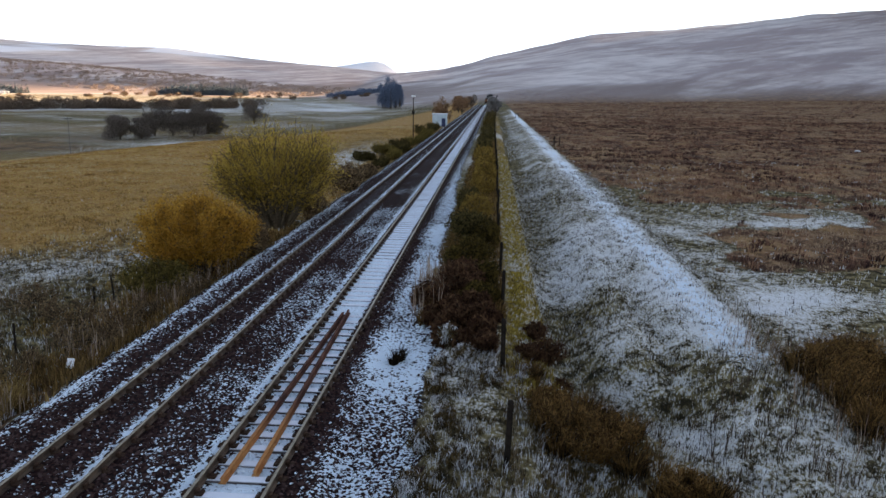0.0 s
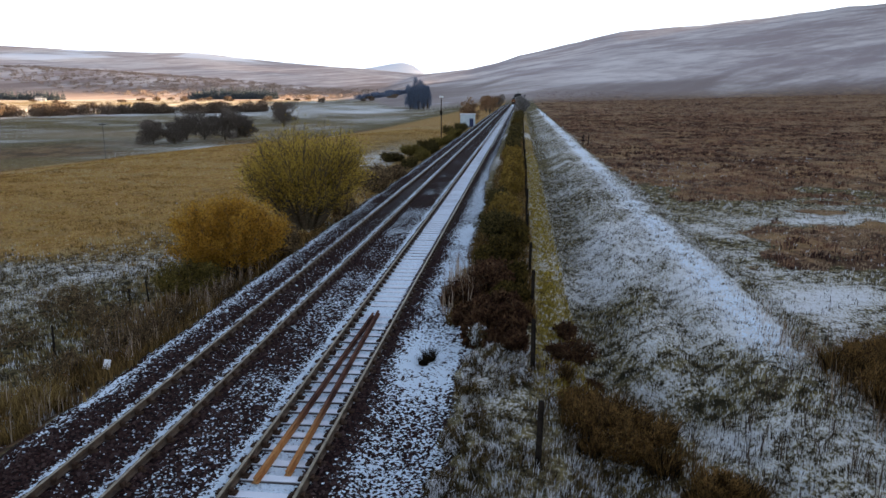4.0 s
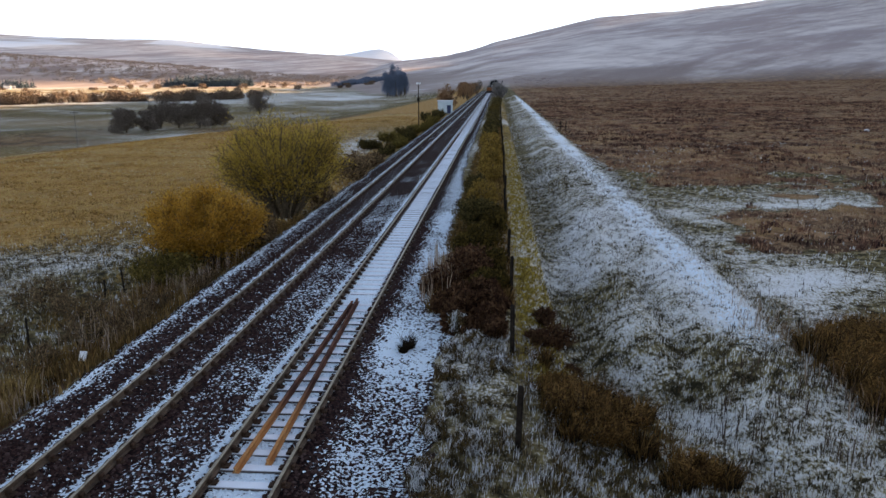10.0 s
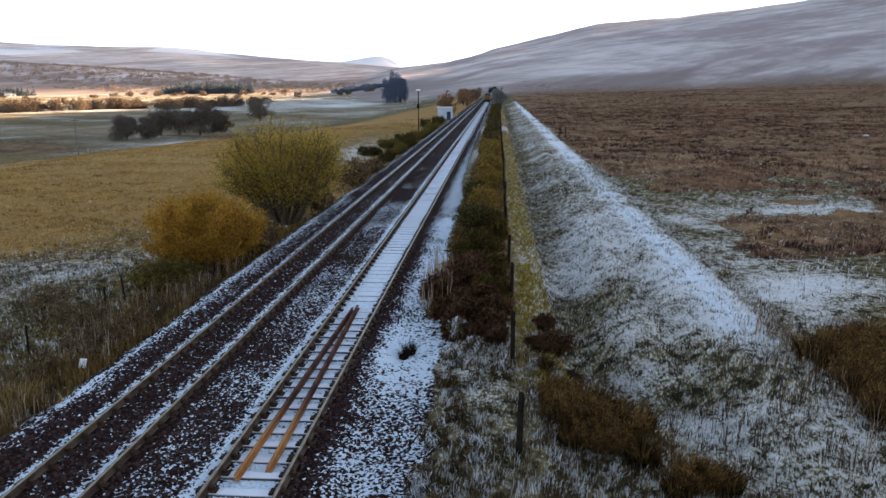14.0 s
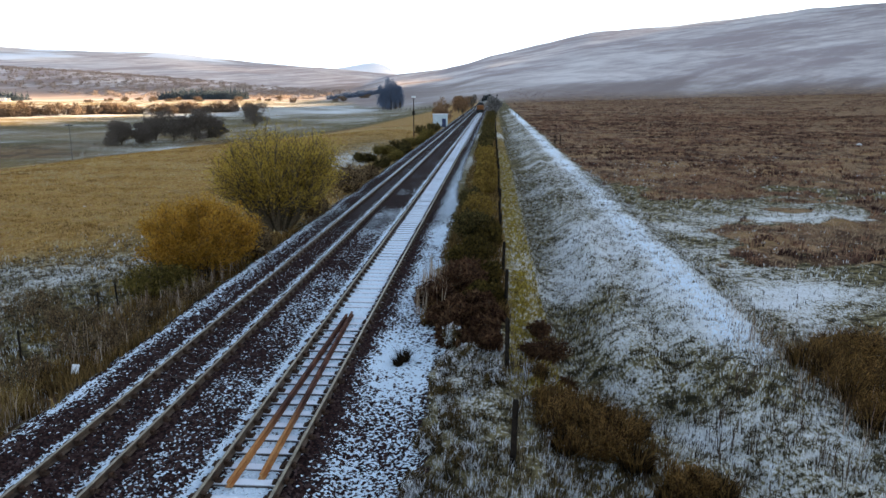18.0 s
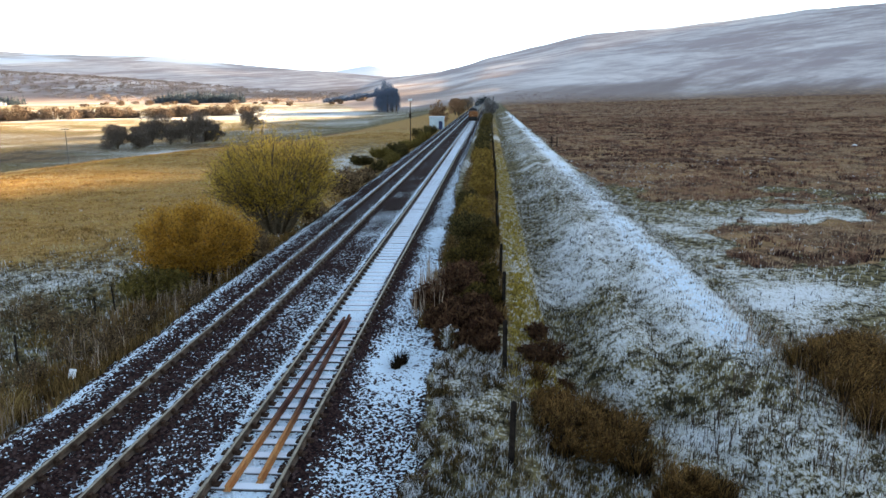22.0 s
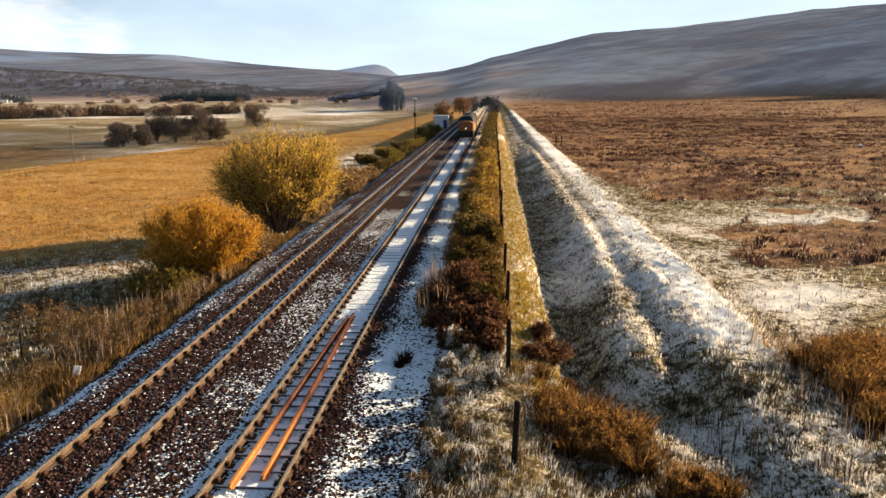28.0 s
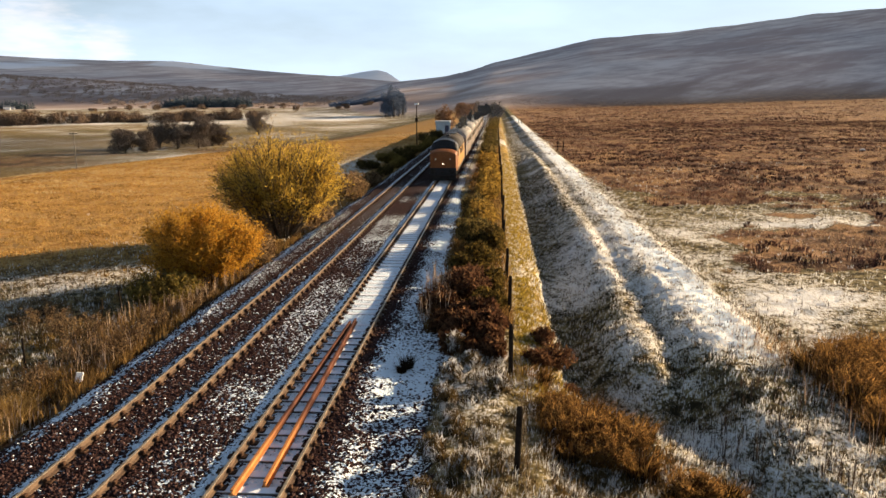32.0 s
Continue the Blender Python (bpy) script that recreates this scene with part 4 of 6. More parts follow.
    turf("field_edge_grass", x, y, 0.85 * (1 - c[0]), 0.20, 0.14, 6, FROST_STRAW, "frosted grass at the edge of the field", 5, 0.011)
    x, y = scatter(rng, 5200, -21, -12.2, 13, 33, 0.2)
    turf("scrub_grass", x, y, 0.6 * sstep(33, 29, y) * sstep(-0.08, 0.08, fbm(x, y, 0.4, 3)), 0.26, 0.16, 7, GOLD_TUFT, "golden-brown dead grass under the lineside scrub", 25, 0.012, 0.8)
    x, y = scatter(rng, 5200, -14.5, -11.0, 11, 42, 0.4)
    turf("lineside_straw", x, y, 0.7 * sstep(-11.0, -11.7, x + 0.25 * fbm(x, y, 1.0, 2)) * sstep(-0.15, 0.1, fbm(x, y, 0.5, 2)), 0.42, 0.12, 7, STRAW, "tall dead brown grass beside the line", 6, 0.010)
    x, y = scatter(rng, 5200, -2.6, 1.8, 11, 24, 0.2)
    turf("verge_straw", x, y, 0.45 * sstep(-1.7, -1.0, x + 0.8 * fbm(x, y, 0.8, 2)) * sstep(-0.14, 0.08, fbm(x, y, 0.6, 2)) * sstep(24, 21, y), 0.24, 0.14, 9, FROST_STRAW, "thin frosted dead grass on the verge below the fence", 7, 0.007, 0.6)
    x, y = scatter(rng, 3600, 0.9, 5.6, 11.5, 20.5)
    keep = np.exp(-(((y - 18.6 + 1.47 * (x - 1.7)) / 1.78) / 0.7) ** 2) * 1.2 * sstep(-0.18, 0.02, fbm(x, y, 0.45, 2)) * sstep(4.6, 3.2, x)
    turf("tussock_straw", x, y, keep * 0.35, 0.26, 0.16, 8, TUSSOCK, "thick brown tussock grass by the ditch", 8, 0.009, 0.6)
    x, y = scatter(rng, 1800, 1.2, 6.5, 11.0, 18.5)
    keep = sstep(0.5, -1.0, y - 17.6 + 1.47 * (x - 1.7))
    turf("corner_grass", x, y, keep, 0.16, 0.16, 7, FROST_STRAW, "thinly frosted grass on the filled corner of the ditch", 14, 0.010, 0.8)
    x, y = scatter(rng, 3600, 8.4, 14.0, 13.0, 24.5)
    keep = np.exp(-((x - 8.9 - 0.42 * (22.4 - y) * 0.6) / 1.0) ** 2 - ((y - 18.5) / 4.6) ** 2) * 1.2
    turf("moor_tussock", x, y, keep * 0.3, 0.34, 0.14, 10, TUSSOCK, "tall brown rushes at the foot of the bank", 9, 0.007, 0.6)
    x, y = scatter(rng, 420, 2.2, 9.5, 12.0, 21.5)
    turf("ditch_weeds", x, y, sstep(-0.1, 0.15, fbm(x, y, 0.5, 2)), 0.34, 0.05, 2, DARK_STALK, "small dark dead weed stalks standing in the frost", 17, 0.009, 0.25)
    x, y = scatter(rng, 900, 9.5, 34, 15, 42, 0.4)
    turf("moor_stalks", x, y, sstep(-0.05, 0.2, fbm(x, y, 0.3, 2)), 0.30, 0.08, 3, DARK_STALK, "small dark dead stalks on the frosted moor", 18, 0.011, 0.3)
    x, y = scatter(rng, 5200, 0.6, 1.95, 18, 95, 0.8)
    turf("moss_strip", x, y, np.full(len(x), 0.9), 0.10, 0.14, 7, MOSS, "yellow-green mossy strip along the fence", 10, 0.016, 0.9)
    x, y = scatter(rng, 150, -2.7, -1.5, 24.6, 30.5)
    turf("willowherb_stalks", x, y, np.full(len(x), 0.9), 1.0, 0.10, 2, STALK, "pale dead willowherb stalks beside the loop", 12, 0.014, 0.15)
    x, y = scatter(rng, 420, -14.2, -11.6, 15, 34)
    turf("cess_stalks", x, y, 0.9 * sstep(-0.15, 0.1, fbm(x, y, 0.4, 2)), 0.85, 0.09, 3, STALK, "pale dead stalks among the scrub beside the cess", 19, 0.008, 0.22)
    x, y = scatter(rng, 90, 5.2, 10.4, 13.5, 19.5)
    turf("tall_weeds", x, y, np.full(len(x), 0.8), 0.62, 0.07, 3, DARK_STALK, "tall dark dead weeds on the bank", 20, 0.011, 0.2)
    x, y = scatter(rng, 260, 7.6, 10.6, 14.5, 26)
    turf("moor_weeds", x, y, np.full(len(x), 0.8), 0.75, 0.06, 2, STALK, "thin dead weed stalks on the bank", 13, 0.007, 0.2)
    x, y = scatter(rng, 5200, -2.2, 0.5, 23.5, 120, 0.9)
    turf("verge_scrub_grass", x, y, np.full(len(x), 0.8), 0.40, 0.2, 7, STRAW, "dead grass among the lineside scrub", 11, 0.012, 0.6)


def twigs(rng, n, h, rx, ry, r0, subs=4, zmin=0.35):
    """Stems that fan out from one root, with side twigs: arrays of verts and quads, and the twig ends."""
    vs, fs, ends = [], [], []

    def limb(p0, p1, ra, rb, sag):
        k = 4
        off = len(vs)
        side = Vector((p1 - p0)).orthogonal().normalized()
        side2 = (p1 - p0).cross(side).normalized()
        pts = []
        for i in range(k + 1):
            u = i / k
            c = p0.lerp(p1, u) + Vector((0, 0, sag * math.sin(u * math.pi)))
            pts.append(c)
            r = ra + (rb - ra) * u
            for a in range(3):
                vs.append(c + side * (r * math.cos(a * 2.094)) + side2 * (r * math.sin(a * 2.094)))
        for i in range(k):
            for a in range(3):
                b = (a + 1) % 3
                fs.append((off + i * 3 + a, off + i * 3 + b, off + i * 3 + 3 + b, off + i * 3 + 3 + a))
        return pts

    for _ in range(n):
        a, e = rng.random() * 2 * math.pi, zmin + (1 - zmin) * rng.random() ** 0.7
        rad = math.sqrt(max(0.0, 1 - e * e)) * (0.75 + 0.25 * rng.random())
        tip = Vector((rx * rad * math.cos(a), ry * rad * math.sin(a), h * e * (0.85 + 0.15 * rng.random())))
        root = Vector((0.12 * rx * math.cos(a) * rng.random(), 0.12 * ry * math.sin(a) * rng.random(), -0.1))
        pts = limb(root, tip, r0, r0 * 0.2, 0.08 * h)
        ends += pts[2:]
        for _ in range(subs):
            q = pts[1 + int(rng.random() * 3.2)]
            d = Vector((rng.normal(0, 0.5) * rx * 0.35, rng.normal(0, 0.5) * ry * 0.35, abs(rng.normal(0.5, 0.3)) * h * 0.28))
            ends += limb(q, q + d, r0 * 0.35, r0 * 0.1, 0.0)[1:]
    return np.array([tuple(v) for v in vs]), np.array(fs), np.array([tuple(e) for e in ends])


def leaf_quads(rng, centres, size, aspect, mat, name="leaves", up=0.0):
    n = len(centres)
    a = rng.normal(0, 1, (n, 3)) + np.array([0, 0, up])
    a /= np.linalg.norm(a, axis=1)[:, None]
    b = np.cross(a, rng.normal(0, 1, (n, 3)))
    b /= np.linalg.norm(b, axis=1)[:, None]
    s = size * (0.5 + rng.random(n))[:, None]
    l, w = a * s * aspect, b * s
    v = np.stack([centres - l, centres + w * 0.55, centres + l, centres - w * 0.55], 1).reshape(-1, 3)
    o = (np.arange(n) * 4)[:, None]
    return mesh_np(name, v, o + np.array([0, 1, 2, 3]), mat)


def lobe_points(rng, lobes, n, inner=0.45):
    """Points in a set of ellipsoids, thicker towards their skins."""
    lobes = np.array(lobes, float)
    w = lobes[:, 3] * lobes[:, 4] * lobes[:, 5]
    k = rng.choice(len(lobes), n, p=w / w.sum())
    d = rng.normal(0, 1, (n, 3))
    d /= np.linalg.norm(d, axis=1)[:, None]
    r = inner + (1.05 - inner) * rng.random(n) ** 0.7
    p = lobes[k, :3] + d * r[:, None] * lobes[k, 3:6]
    return p[p[:, 2] > 0.02]


def shrub(name, x, y, rx, ry, h, leaf_mat, label, seed, stems=26, leaves=4200, size=0.05, aspect=1.7, lobed=7, group="", dense=0.5, stem_mat=None, sink=0.0, up=0.6):
    """A lineside bush: stems, and a crown of many small leaves with an uneven outline."""
    rng = np.random.default_rng(seed)
    ob = empty(name, pose(x, y, ground_z(x, y) - sink), label, "bush", group)
    v, f, ends = twigs(rng, stems, h, rx, ry, 0.022 * h ** 0.5, 4)
    part("framework", mesh_np("framework", v, f, stem_mat or BARK), None, ob)
    lobes = [(0, 0, h * 0.42, rx * 0.72, ry * 0.72, h * 0.42)]
    for _ in range(lobed):
        a, e = rng.random() * 2 * math.pi, 0.25 + 0.6 * rng.random()
        q = math.sqrt(1 - e * e) * 0.72
        s = 0.28 + 0.2 * rng.random()
        lobes.append((rx * q * math.cos(a), ry * q * math.sin(a), h * e * 0.82, rx * s, ry * s, h * s * 0.75))
    n2 = int(leaves * dense)
    c1 = lobe_points(rng, lobes, n2)
    c2 = ends[rng.integers(0, len(ends), leaves - n2)] + rng.normal(0, 0.055 * (rx + h) / 2, (leaves - n2, 3))
    c = np.concatenate([c1, c2])
    c = c[(c[:, 2] > 0.03) & ((c[:, 0] / rx) ** 2 + (c[:, 1] / ry) ** 2 + ((c[:, 2] - 0.4 * h) / (0.64 * h)) ** 2 < 1.05 + 0.25 * rng.random(len(c)))]
    part("foliage", leaf_quads(rng, c, size, aspect, leaf_mat, "foliage", up=up), None, ob)
    return ob


def spray_bush(name, x, y, rx, ry, h, leaf_mat, label, seed, stems=50, shoots=10, leaves=20000, size=0.035, aspect=2.2, group="", low=0.25, reach=0.2, thick=0.02, bark=None, dome=0.65):
    """A bush whose stems fan out of one root and end in sprays of leafy shoots; the foot stays thin of leaves."""
    rng = np.random.default_rng(seed)
    ob = empty(name, pose(x, y, ground_z(x, y)), label, "bush", group)
    p0, p1, rad = [], [], []
    th = np.arccos(1 - rng.random(stems) * 0.97)
    az = rng.random(stems) * 2 * np.pi
    k = 0.80 + 0.22 * rng.random(stems)
    wide = np.sin(th) ** dome * (0.86 + 0.14 * np.cos(th))
    tip = np.stack([rx * wide * np.cos(az) * k, ry * wide * np.sin(az) * k, h * (0.70 * dome - 0.295 + (1.155 - 0.70 * dome) * np.cos(th) ** dome) * k], 1)
    root = np.stack([0.16 * rx * np.sin(th) * np.cos(az), 0.16 * ry * np.sin(th) * np.sin(az), np.full(stems, -0.12)], 1)
    bow = root * 0.45 + tip * 0.55 + np.stack([0 * th, 0 * th, 0.10 * h * np.sin(th)], 1) + rng.normal(0, 0.03 * h, (stems, 3))

    def along(u, a, b, c):
        u = u[:, None]
        return (1 - u) ** 2 * a + 2 * u * (1 - u) * b + u * u * c

    segs = 5
    for q in range(segs):
        u0, u1 = np.full(stems, q / segs), np.full(stems, (q + 1) / segs)
        p0.append(along(u0, root, bow, tip))
        p1.append(along(u1, root, bow, tip))
        rad.append(np.full(stems, thick * h ** 0.5 * (1 - 0.8 * q / segs)))
    n = stems * shoots
    i = np.repeat(np.arange(stems), shoots)
    u = 0.28 + 0.72 * rng.random(n) ** 0.8
    a = along(u, root[i], bow[i], tip[i])
    d = (tip[i] - root[i])
    d = d / np.linalg.norm(d, axis=1)[:, None] + rng.normal(0, 0.55, (n, 3)) + np.array([0, 0, 0.25])
    d = d / np.linalg.norm(d, axis=1)[:, None] * (reach * h * (0.35 + 0.75 * rng.random(n)))[:, None]
    p0.append(a)
    p1.append(a + d)
    rad.append(np.full(n, thick * 0.28 * h ** 0.5))
    p0, p1, rad = np.concatenate(p0), np.concatenate(p1), np.concatenate(rad)
    w = p1 - p0
    w = w / (np.linalg.norm(w, axis=1)[:, None] + 1e-9)
    e1 = np.cross(w, rng.normal(0, 1, w.shape))
    e1 = e1 / np.linalg.norm(e1, axis=1)[:, None]
    e2 = np.cross(w, e1)
    ring = [e1 * math.cos(g) + e2 * math.sin(g) for g in (0, 2.094, 4.189)]
    v = np.stack([p0 + ring[g] * rad[:, None] for g in range(3)] + [p1 + ring[g] * rad[:, None] * 0.72 for g in range(3)], 1).reshape(-1, 3)
    o = (np.arange(len(p0)) * 6)[:, None]
    f = np.concatenate([o + np.array(q) for q in ((0, 1, 4, 3), (1, 2, 5, 4), (2, 0, 3, 5))])
    part("framework", mesh_np("framework", v, f, bark or BARK), None, ob)
    j = rng.integers(0, n, leaves)
    c = a[j] + d[j] * (0.25 + 0.85 * rng.random(leaves))[:, None] + rng.normal(0, 0.022 * (rx + h), (leaves, 3))
    keep = (low + (1 - low) * sstep(0.12, 0.55, c[:, 2] / h) > rng.random(leaves)) & (c[:, 2] > 0.03)
    c, dj = c[keep], d[j][keep]
    m = len(c)
    ax = dj / np.linalg.norm(dj, axis=1)[:, None] + rng.normal(0, 0.55, (m, 3))
    ax = ax / np.linalg.norm(ax, axis=1)[:, None]
    sd = np.cross(ax, rng.normal(0, 1, (m, 3)))
    sd = sd / np.linalg.norm(sd, axis=1)[:, None]
    sz = size * (0.5 + rng.random(m))[:, None]
    v = np.stack([c - ax * sz * aspect, c + sd * sz * 0.6, c + ax * sz * aspect, c - sd * sz * 0.6], 1).reshape(-1, 3)
    part("foliage", mesh_np("foliage", v, (np.arange(m) * 4)[:, None] + np.array([0, 1, 2, 3]), leaf_mat), None, ob)
    return ob


def rush(name, x, y, r, h, label, group, seed):
    """A dense clump: inner stems blackened to imitate shade, with paler tips standing out of them."""
    rng = np.random.default_rng(seed)
    ob = empty(name, pose(x, y, ground_z(x, y) - 0.03), label, "grass", group)
    part("shade_stems", blades_mesh("shade_stems", np.zeros((1, 3)), rng, h * 0.85, r, 420, RUSH_DARK_SHADE, 0.010, 0.65), None, ob, "stems coloured near black for inner shade")
    part("tuft", blades_mesh("tuft", np.zeros((1, 3)), rng, h, r * 0.95, 460, TUSSOCK, 0.006, 0.7), None, ob, "straw-brown tips")
    return ob


def tree(name, x, y, h, w, crown_mat, label, seed, bare=True, z=None, group="", leaves=2600, size=0.16):
    rng = np.random.default_rng(seed)
    ob = empty(name, pose(x, y, (ground_z(x, y) if z is None else z) - 0.1), label, "tree", group)
    v, f, ends = twigs(rng, 12, h * 0.72, w * 0.46, w * 0.46, 0.035 * h ** 0.5, 5, 0.3)
    lift = h * (0.12 if bare else 0.24)
    v = v + np.array([0, 0, lift])
    ends = ends + np.array([0, 0, lift])
    part("branchwork", mesh_np("branchwork", v, f, BARK), None, ob)
    bm = bmesh.new()
    tube(bm, (0, 0, -0.3), (0.02 * h, 0, h * 0.18), 0.035 * h, 0.026 * h, 8, False)
    tube(bm, (0.02 * h, 0, h * 0.18), (0.0, 0.01 * h, h * 0.5), 0.026 * h, 0.012 * h, 8)
    part("trunk", bm, BARK, ob, smooth=True)
    lobes = []
    for _ in range(9):
        a, e = rng.random() * 2 * math.pi, rng.random()
        q = 0.30 * w * (0.4 + 0.6 * rng.random())
        lobes.append((q * math.cos(a), q * math.sin(a), h * ((0.14 if bare else 0.42) + (0.68 if bare else 0.42) * e), w * (0.15 + 0.1 * rng.random()), w * (0.15 + 0.1 * rng.random()), h * (0.11 + 0.08 * rng.random())))
    c = np.concatenate([lobe_points(rng, lobes, int(leaves * 0.6), 0.3), ends[rng.integers(0, len(ends), int(leaves * 0.4))] + rng.normal(0, 0.03 * h, (int(leaves * 0.4), 3))])
    part("crown", leaf_quads(rng, c, size, 1.3, crown_mat, "crown"), None, ob)
    return ob


def tussock(name, x, y, r, h, n, label, group, seed, mat=None):
    """One tuft whose blades arch outwards."""
    rng = np.random.default_rng(seed)
    ob = new(name, blades_mesh(name, np.zeros((1, 3)), rng, h, r, n, mat or TUSSOCK, 0.007, 0.75))
    ob.matrix_basis = pose(x, y, ground_z(x, y) - 0.03)
    return tagged(ob, label, "grass", group)


def build_bushes():
    spray_bush("willow_bush", -13.25, 44.6, 4.25, 3.9, 7.2, YELLOW_LEAF, "tall rounded willow bush with yellow autumn leaves beside the line", 1, 150, 16, 56000, 0.038, 2.0, "lineside bushes", 0.6, 0.16, 0.026, BARK, 0.85)
    spray_bush("orange_bush", -13.4, 32.4, 2.95, 2.6, 4.0, ORANGE_LEAF, "low dense bush with orange-brown autumn leaves", 2, 150, 15, 56000, 0.032, 2.2, "lineside bushes", 0.85, 0.15, 0.012, BARK, 0.75)
    shrub("green_bush", -14.2, 29.6, 2.1, 1.5, 1.5, GREEN_LEAF, "low dark olive bush beside the orange bush", 3, 18, 4200, 0.05, 1.8, 6, "lineside bushes", 0.8)
    shrub("bramble", -11.9, 35.5, 1.0, 2.6, 1.7, SCRUB_BROWN, "brown bramble between the bushes and the line", 4, 30, 3200, 0.05, 2.2, 6, "lineside bushes", 0.5)
    shrub("bramble", -11.6, 47.5, 0.9, 3.2, 1.6, SCRUB_BROWN, "brown bramble between the bushes and the line", 5, 30, 3000, 0.055, 2.2, 6, "lineside bushes", 0.5)
    shrub("brown_scrub", -12.0, 61.5, 1.6, 4.5, 2.2, SCRUB_BROWN, "brown bare scrub beside the line", 6, 40, 3600, 0.07, 2.4, 7, "lineside bushes", 0.4)
    shrub("brown_scrub", -12.2, 72.5, 1.2, 4.0, 1.4, SCRUB_BROWN, "brown bare scrub beside the line", 7, 34, 2600, 0.07, 2.4, 7, "lineside bushes", 0.4)
    for k, (x, y, rx, ry, h) in enumerate([(-15.6, 90, 1.6, 1.8, 1.35), (-14.6, 99, 1.7, 2.0, 1.7), (-13.6, 108, 1.6, 2.4, 1.9), (-12.9, 117, 1.3, 2.6, 1.6), (-13.6, 148, 2.2, 3.0, 2.3), (-12.2, 130, 1.0, 3.0, 1.2), (-12.3, 82, 0.9, 4.0, 1.3), (-12.1, 92, 0.9, 4.5, 1.4), (-12.1, 102, 0.9, 4.5, 1.5), (-12.2, 139, 1.3, 4.5, 1.9), (-12.6, 160, 1.5, 5.0, 2.2), (-12.0, 121, 0.9, 5.0, 1.4)]):
        mat, what = ((GORSE_LEAF, "dark green gorse bush on the cess beyond the willow"), (GREEN_LEAF, "dull olive broom bush on the cess beyond the willow"))[k % 2]
        spray_bush("gorse_bush" if k % 2 == 0 else "broom_bush", x, y, rx, ry, h * 0.95, mat, what, 10 + k, 60, 10, 8000, 0.045, 2.2, "bushes on the cess", 0.6, 0.3, 0.012, DARK_BARK)
    shrub("ditch_scrub", 1.85, 21.5, 0.75, 0.8, 0.75, RUSSET_LEAF, "dark low scrub at the end of the ditch", 31, 24, 1800, 0.03, 2.4, 5, "", 0.5)
    for k, (x, y, r, h) in enumerate([(-2.5, 20.2, 0.16, 0.42), (-2.62, 19.9, 0.12, 0.3)]):
        tussock("dark_tussock", x, y, r, h, 260, "small dark tuft standing in the snow beside the loop", "tufts in the snow", 300 + k, RUSH_DARK_SHADE)
    for k, (x, y, rx, ry, h) in enumerate([(1.3, 20.8, 0.5, 0.5, 0.55), (2.25, 20.7, 0.5, 0.5, 0.5), (1.6, 22.6, 0.5, 0.6, 0.6)]):
        shrub("ditch_scrub", x, y, rx, ry, h, RUSSET_LEAF, "dark low scrub at the end of the ditch", 320 + k, 22, 1600, 0.03, 2.4, 5, "", 0.6)
    for k, (x, y, rx, ry, h) in enumerate([(-0.5, 13.8, 0.4, 0.5, 0.42), (-0.9, 16.0, 0.35, 0.6, 0.45), (0.1, 18.2, 0.4, 0.5, 0.42), (-0.6, 19.9, 0.35, 0.5, 0.4), (-1.0, 11.6, 0.4, 0.6, 0.45), (-1.35, 12.8, 0.35, 0.5, 0.6), (-1.3, 14.6, 0.35, 0.5, 0.6), (-1.2, 17.3, 0.35, 0.5, 0.6), (-1.15, 18.9, 0.35, 0.5, 0.6), (-1.1, 21.0, 0.4, 0.5, 0.65)]):
        shrub("dead_grass_clump", x, y, rx, ry, h, FROST_STRAW, "clump of brown dead grass thinly frosted on the verge", 130 + k, 30, 1500, 0.016, 6.0, 6, "verge grass clumps", 0.6, up=2.2)
    for k, (x, y, rx, ry, h) in enumerate([(-13.4, 22.2, 1.1, 1.1, 1.25), (-14.9, 24.4, 1.4, 1.2, 1.35), (-12.5, 23.6, 0.8, 1.0, 1.15), (-16.8, 25.4, 1.6, 1.3, 1.2), (-12.6, 25.6, 0.6, 0.9, 1.0), (-13.7, 19.6, 1.0, 1.2, 0.95), (-17.4, 22.4, 1.4, 1.2, 1.0), (-12.0, 21.8, 0.5, 0.9, 0.9), (-12.0, 27.8, 0.5, 1.0, 0.8), (-11.9, 29.2, 0.4, 0.8, 0.6), (-18.6, 27.4, 1.7, 1.4, 1.0)]):
        spray_bush("dead_scrub", x, y, rx * 0.9, ry * 0.9, h * 0.8, SCRUB_BROWN, "brown dead scrub by the lineside fence posts", 220 + k, 60, 9, 1700, 0.018, 3.0, "lineside bushes", 0.7, 0.3, 0.008, DARK_BARK)
    for k, (x, y, r, h) in enumerate([(-12.5, 16.9, 0.5, 0.7), (-12.9, 18.0, 0.45, 0.65), (-12.2, 15.7, 0.4, 0.55), (-13.4, 17.2, 0.45, 0.7)]):
        tussock("grass_tussock", x, y, r, h, 420, "golden tussock of dead grass beside the cess", "tussocks by the cess", 290 + k, GOLD_TUFT)
    for k, (x, y, rx, ry, h) in enumerate([(2.0, 16.5, 0.85, 0.8, 0.95), (2.9, 16.0, 0.75, 0.7, 0.8), (1.6, 17.4, 0.55, 0.55, 0.75), (2.4, 15.4, 0.7, 0.6, 0.75), (4.1, 13.8, 0.55, 0.5, 0.6)]):
        spray_bush("brown_thicket", x, y, rx, ry, h, TUSSOCK, "low thicket of dead brown stems by the ditch", 330 + k, 110, 12, 5200, 0.011, 6.0, "thickets by the ditch", 0.6, 0.32, 0.006, DARK_BARK)
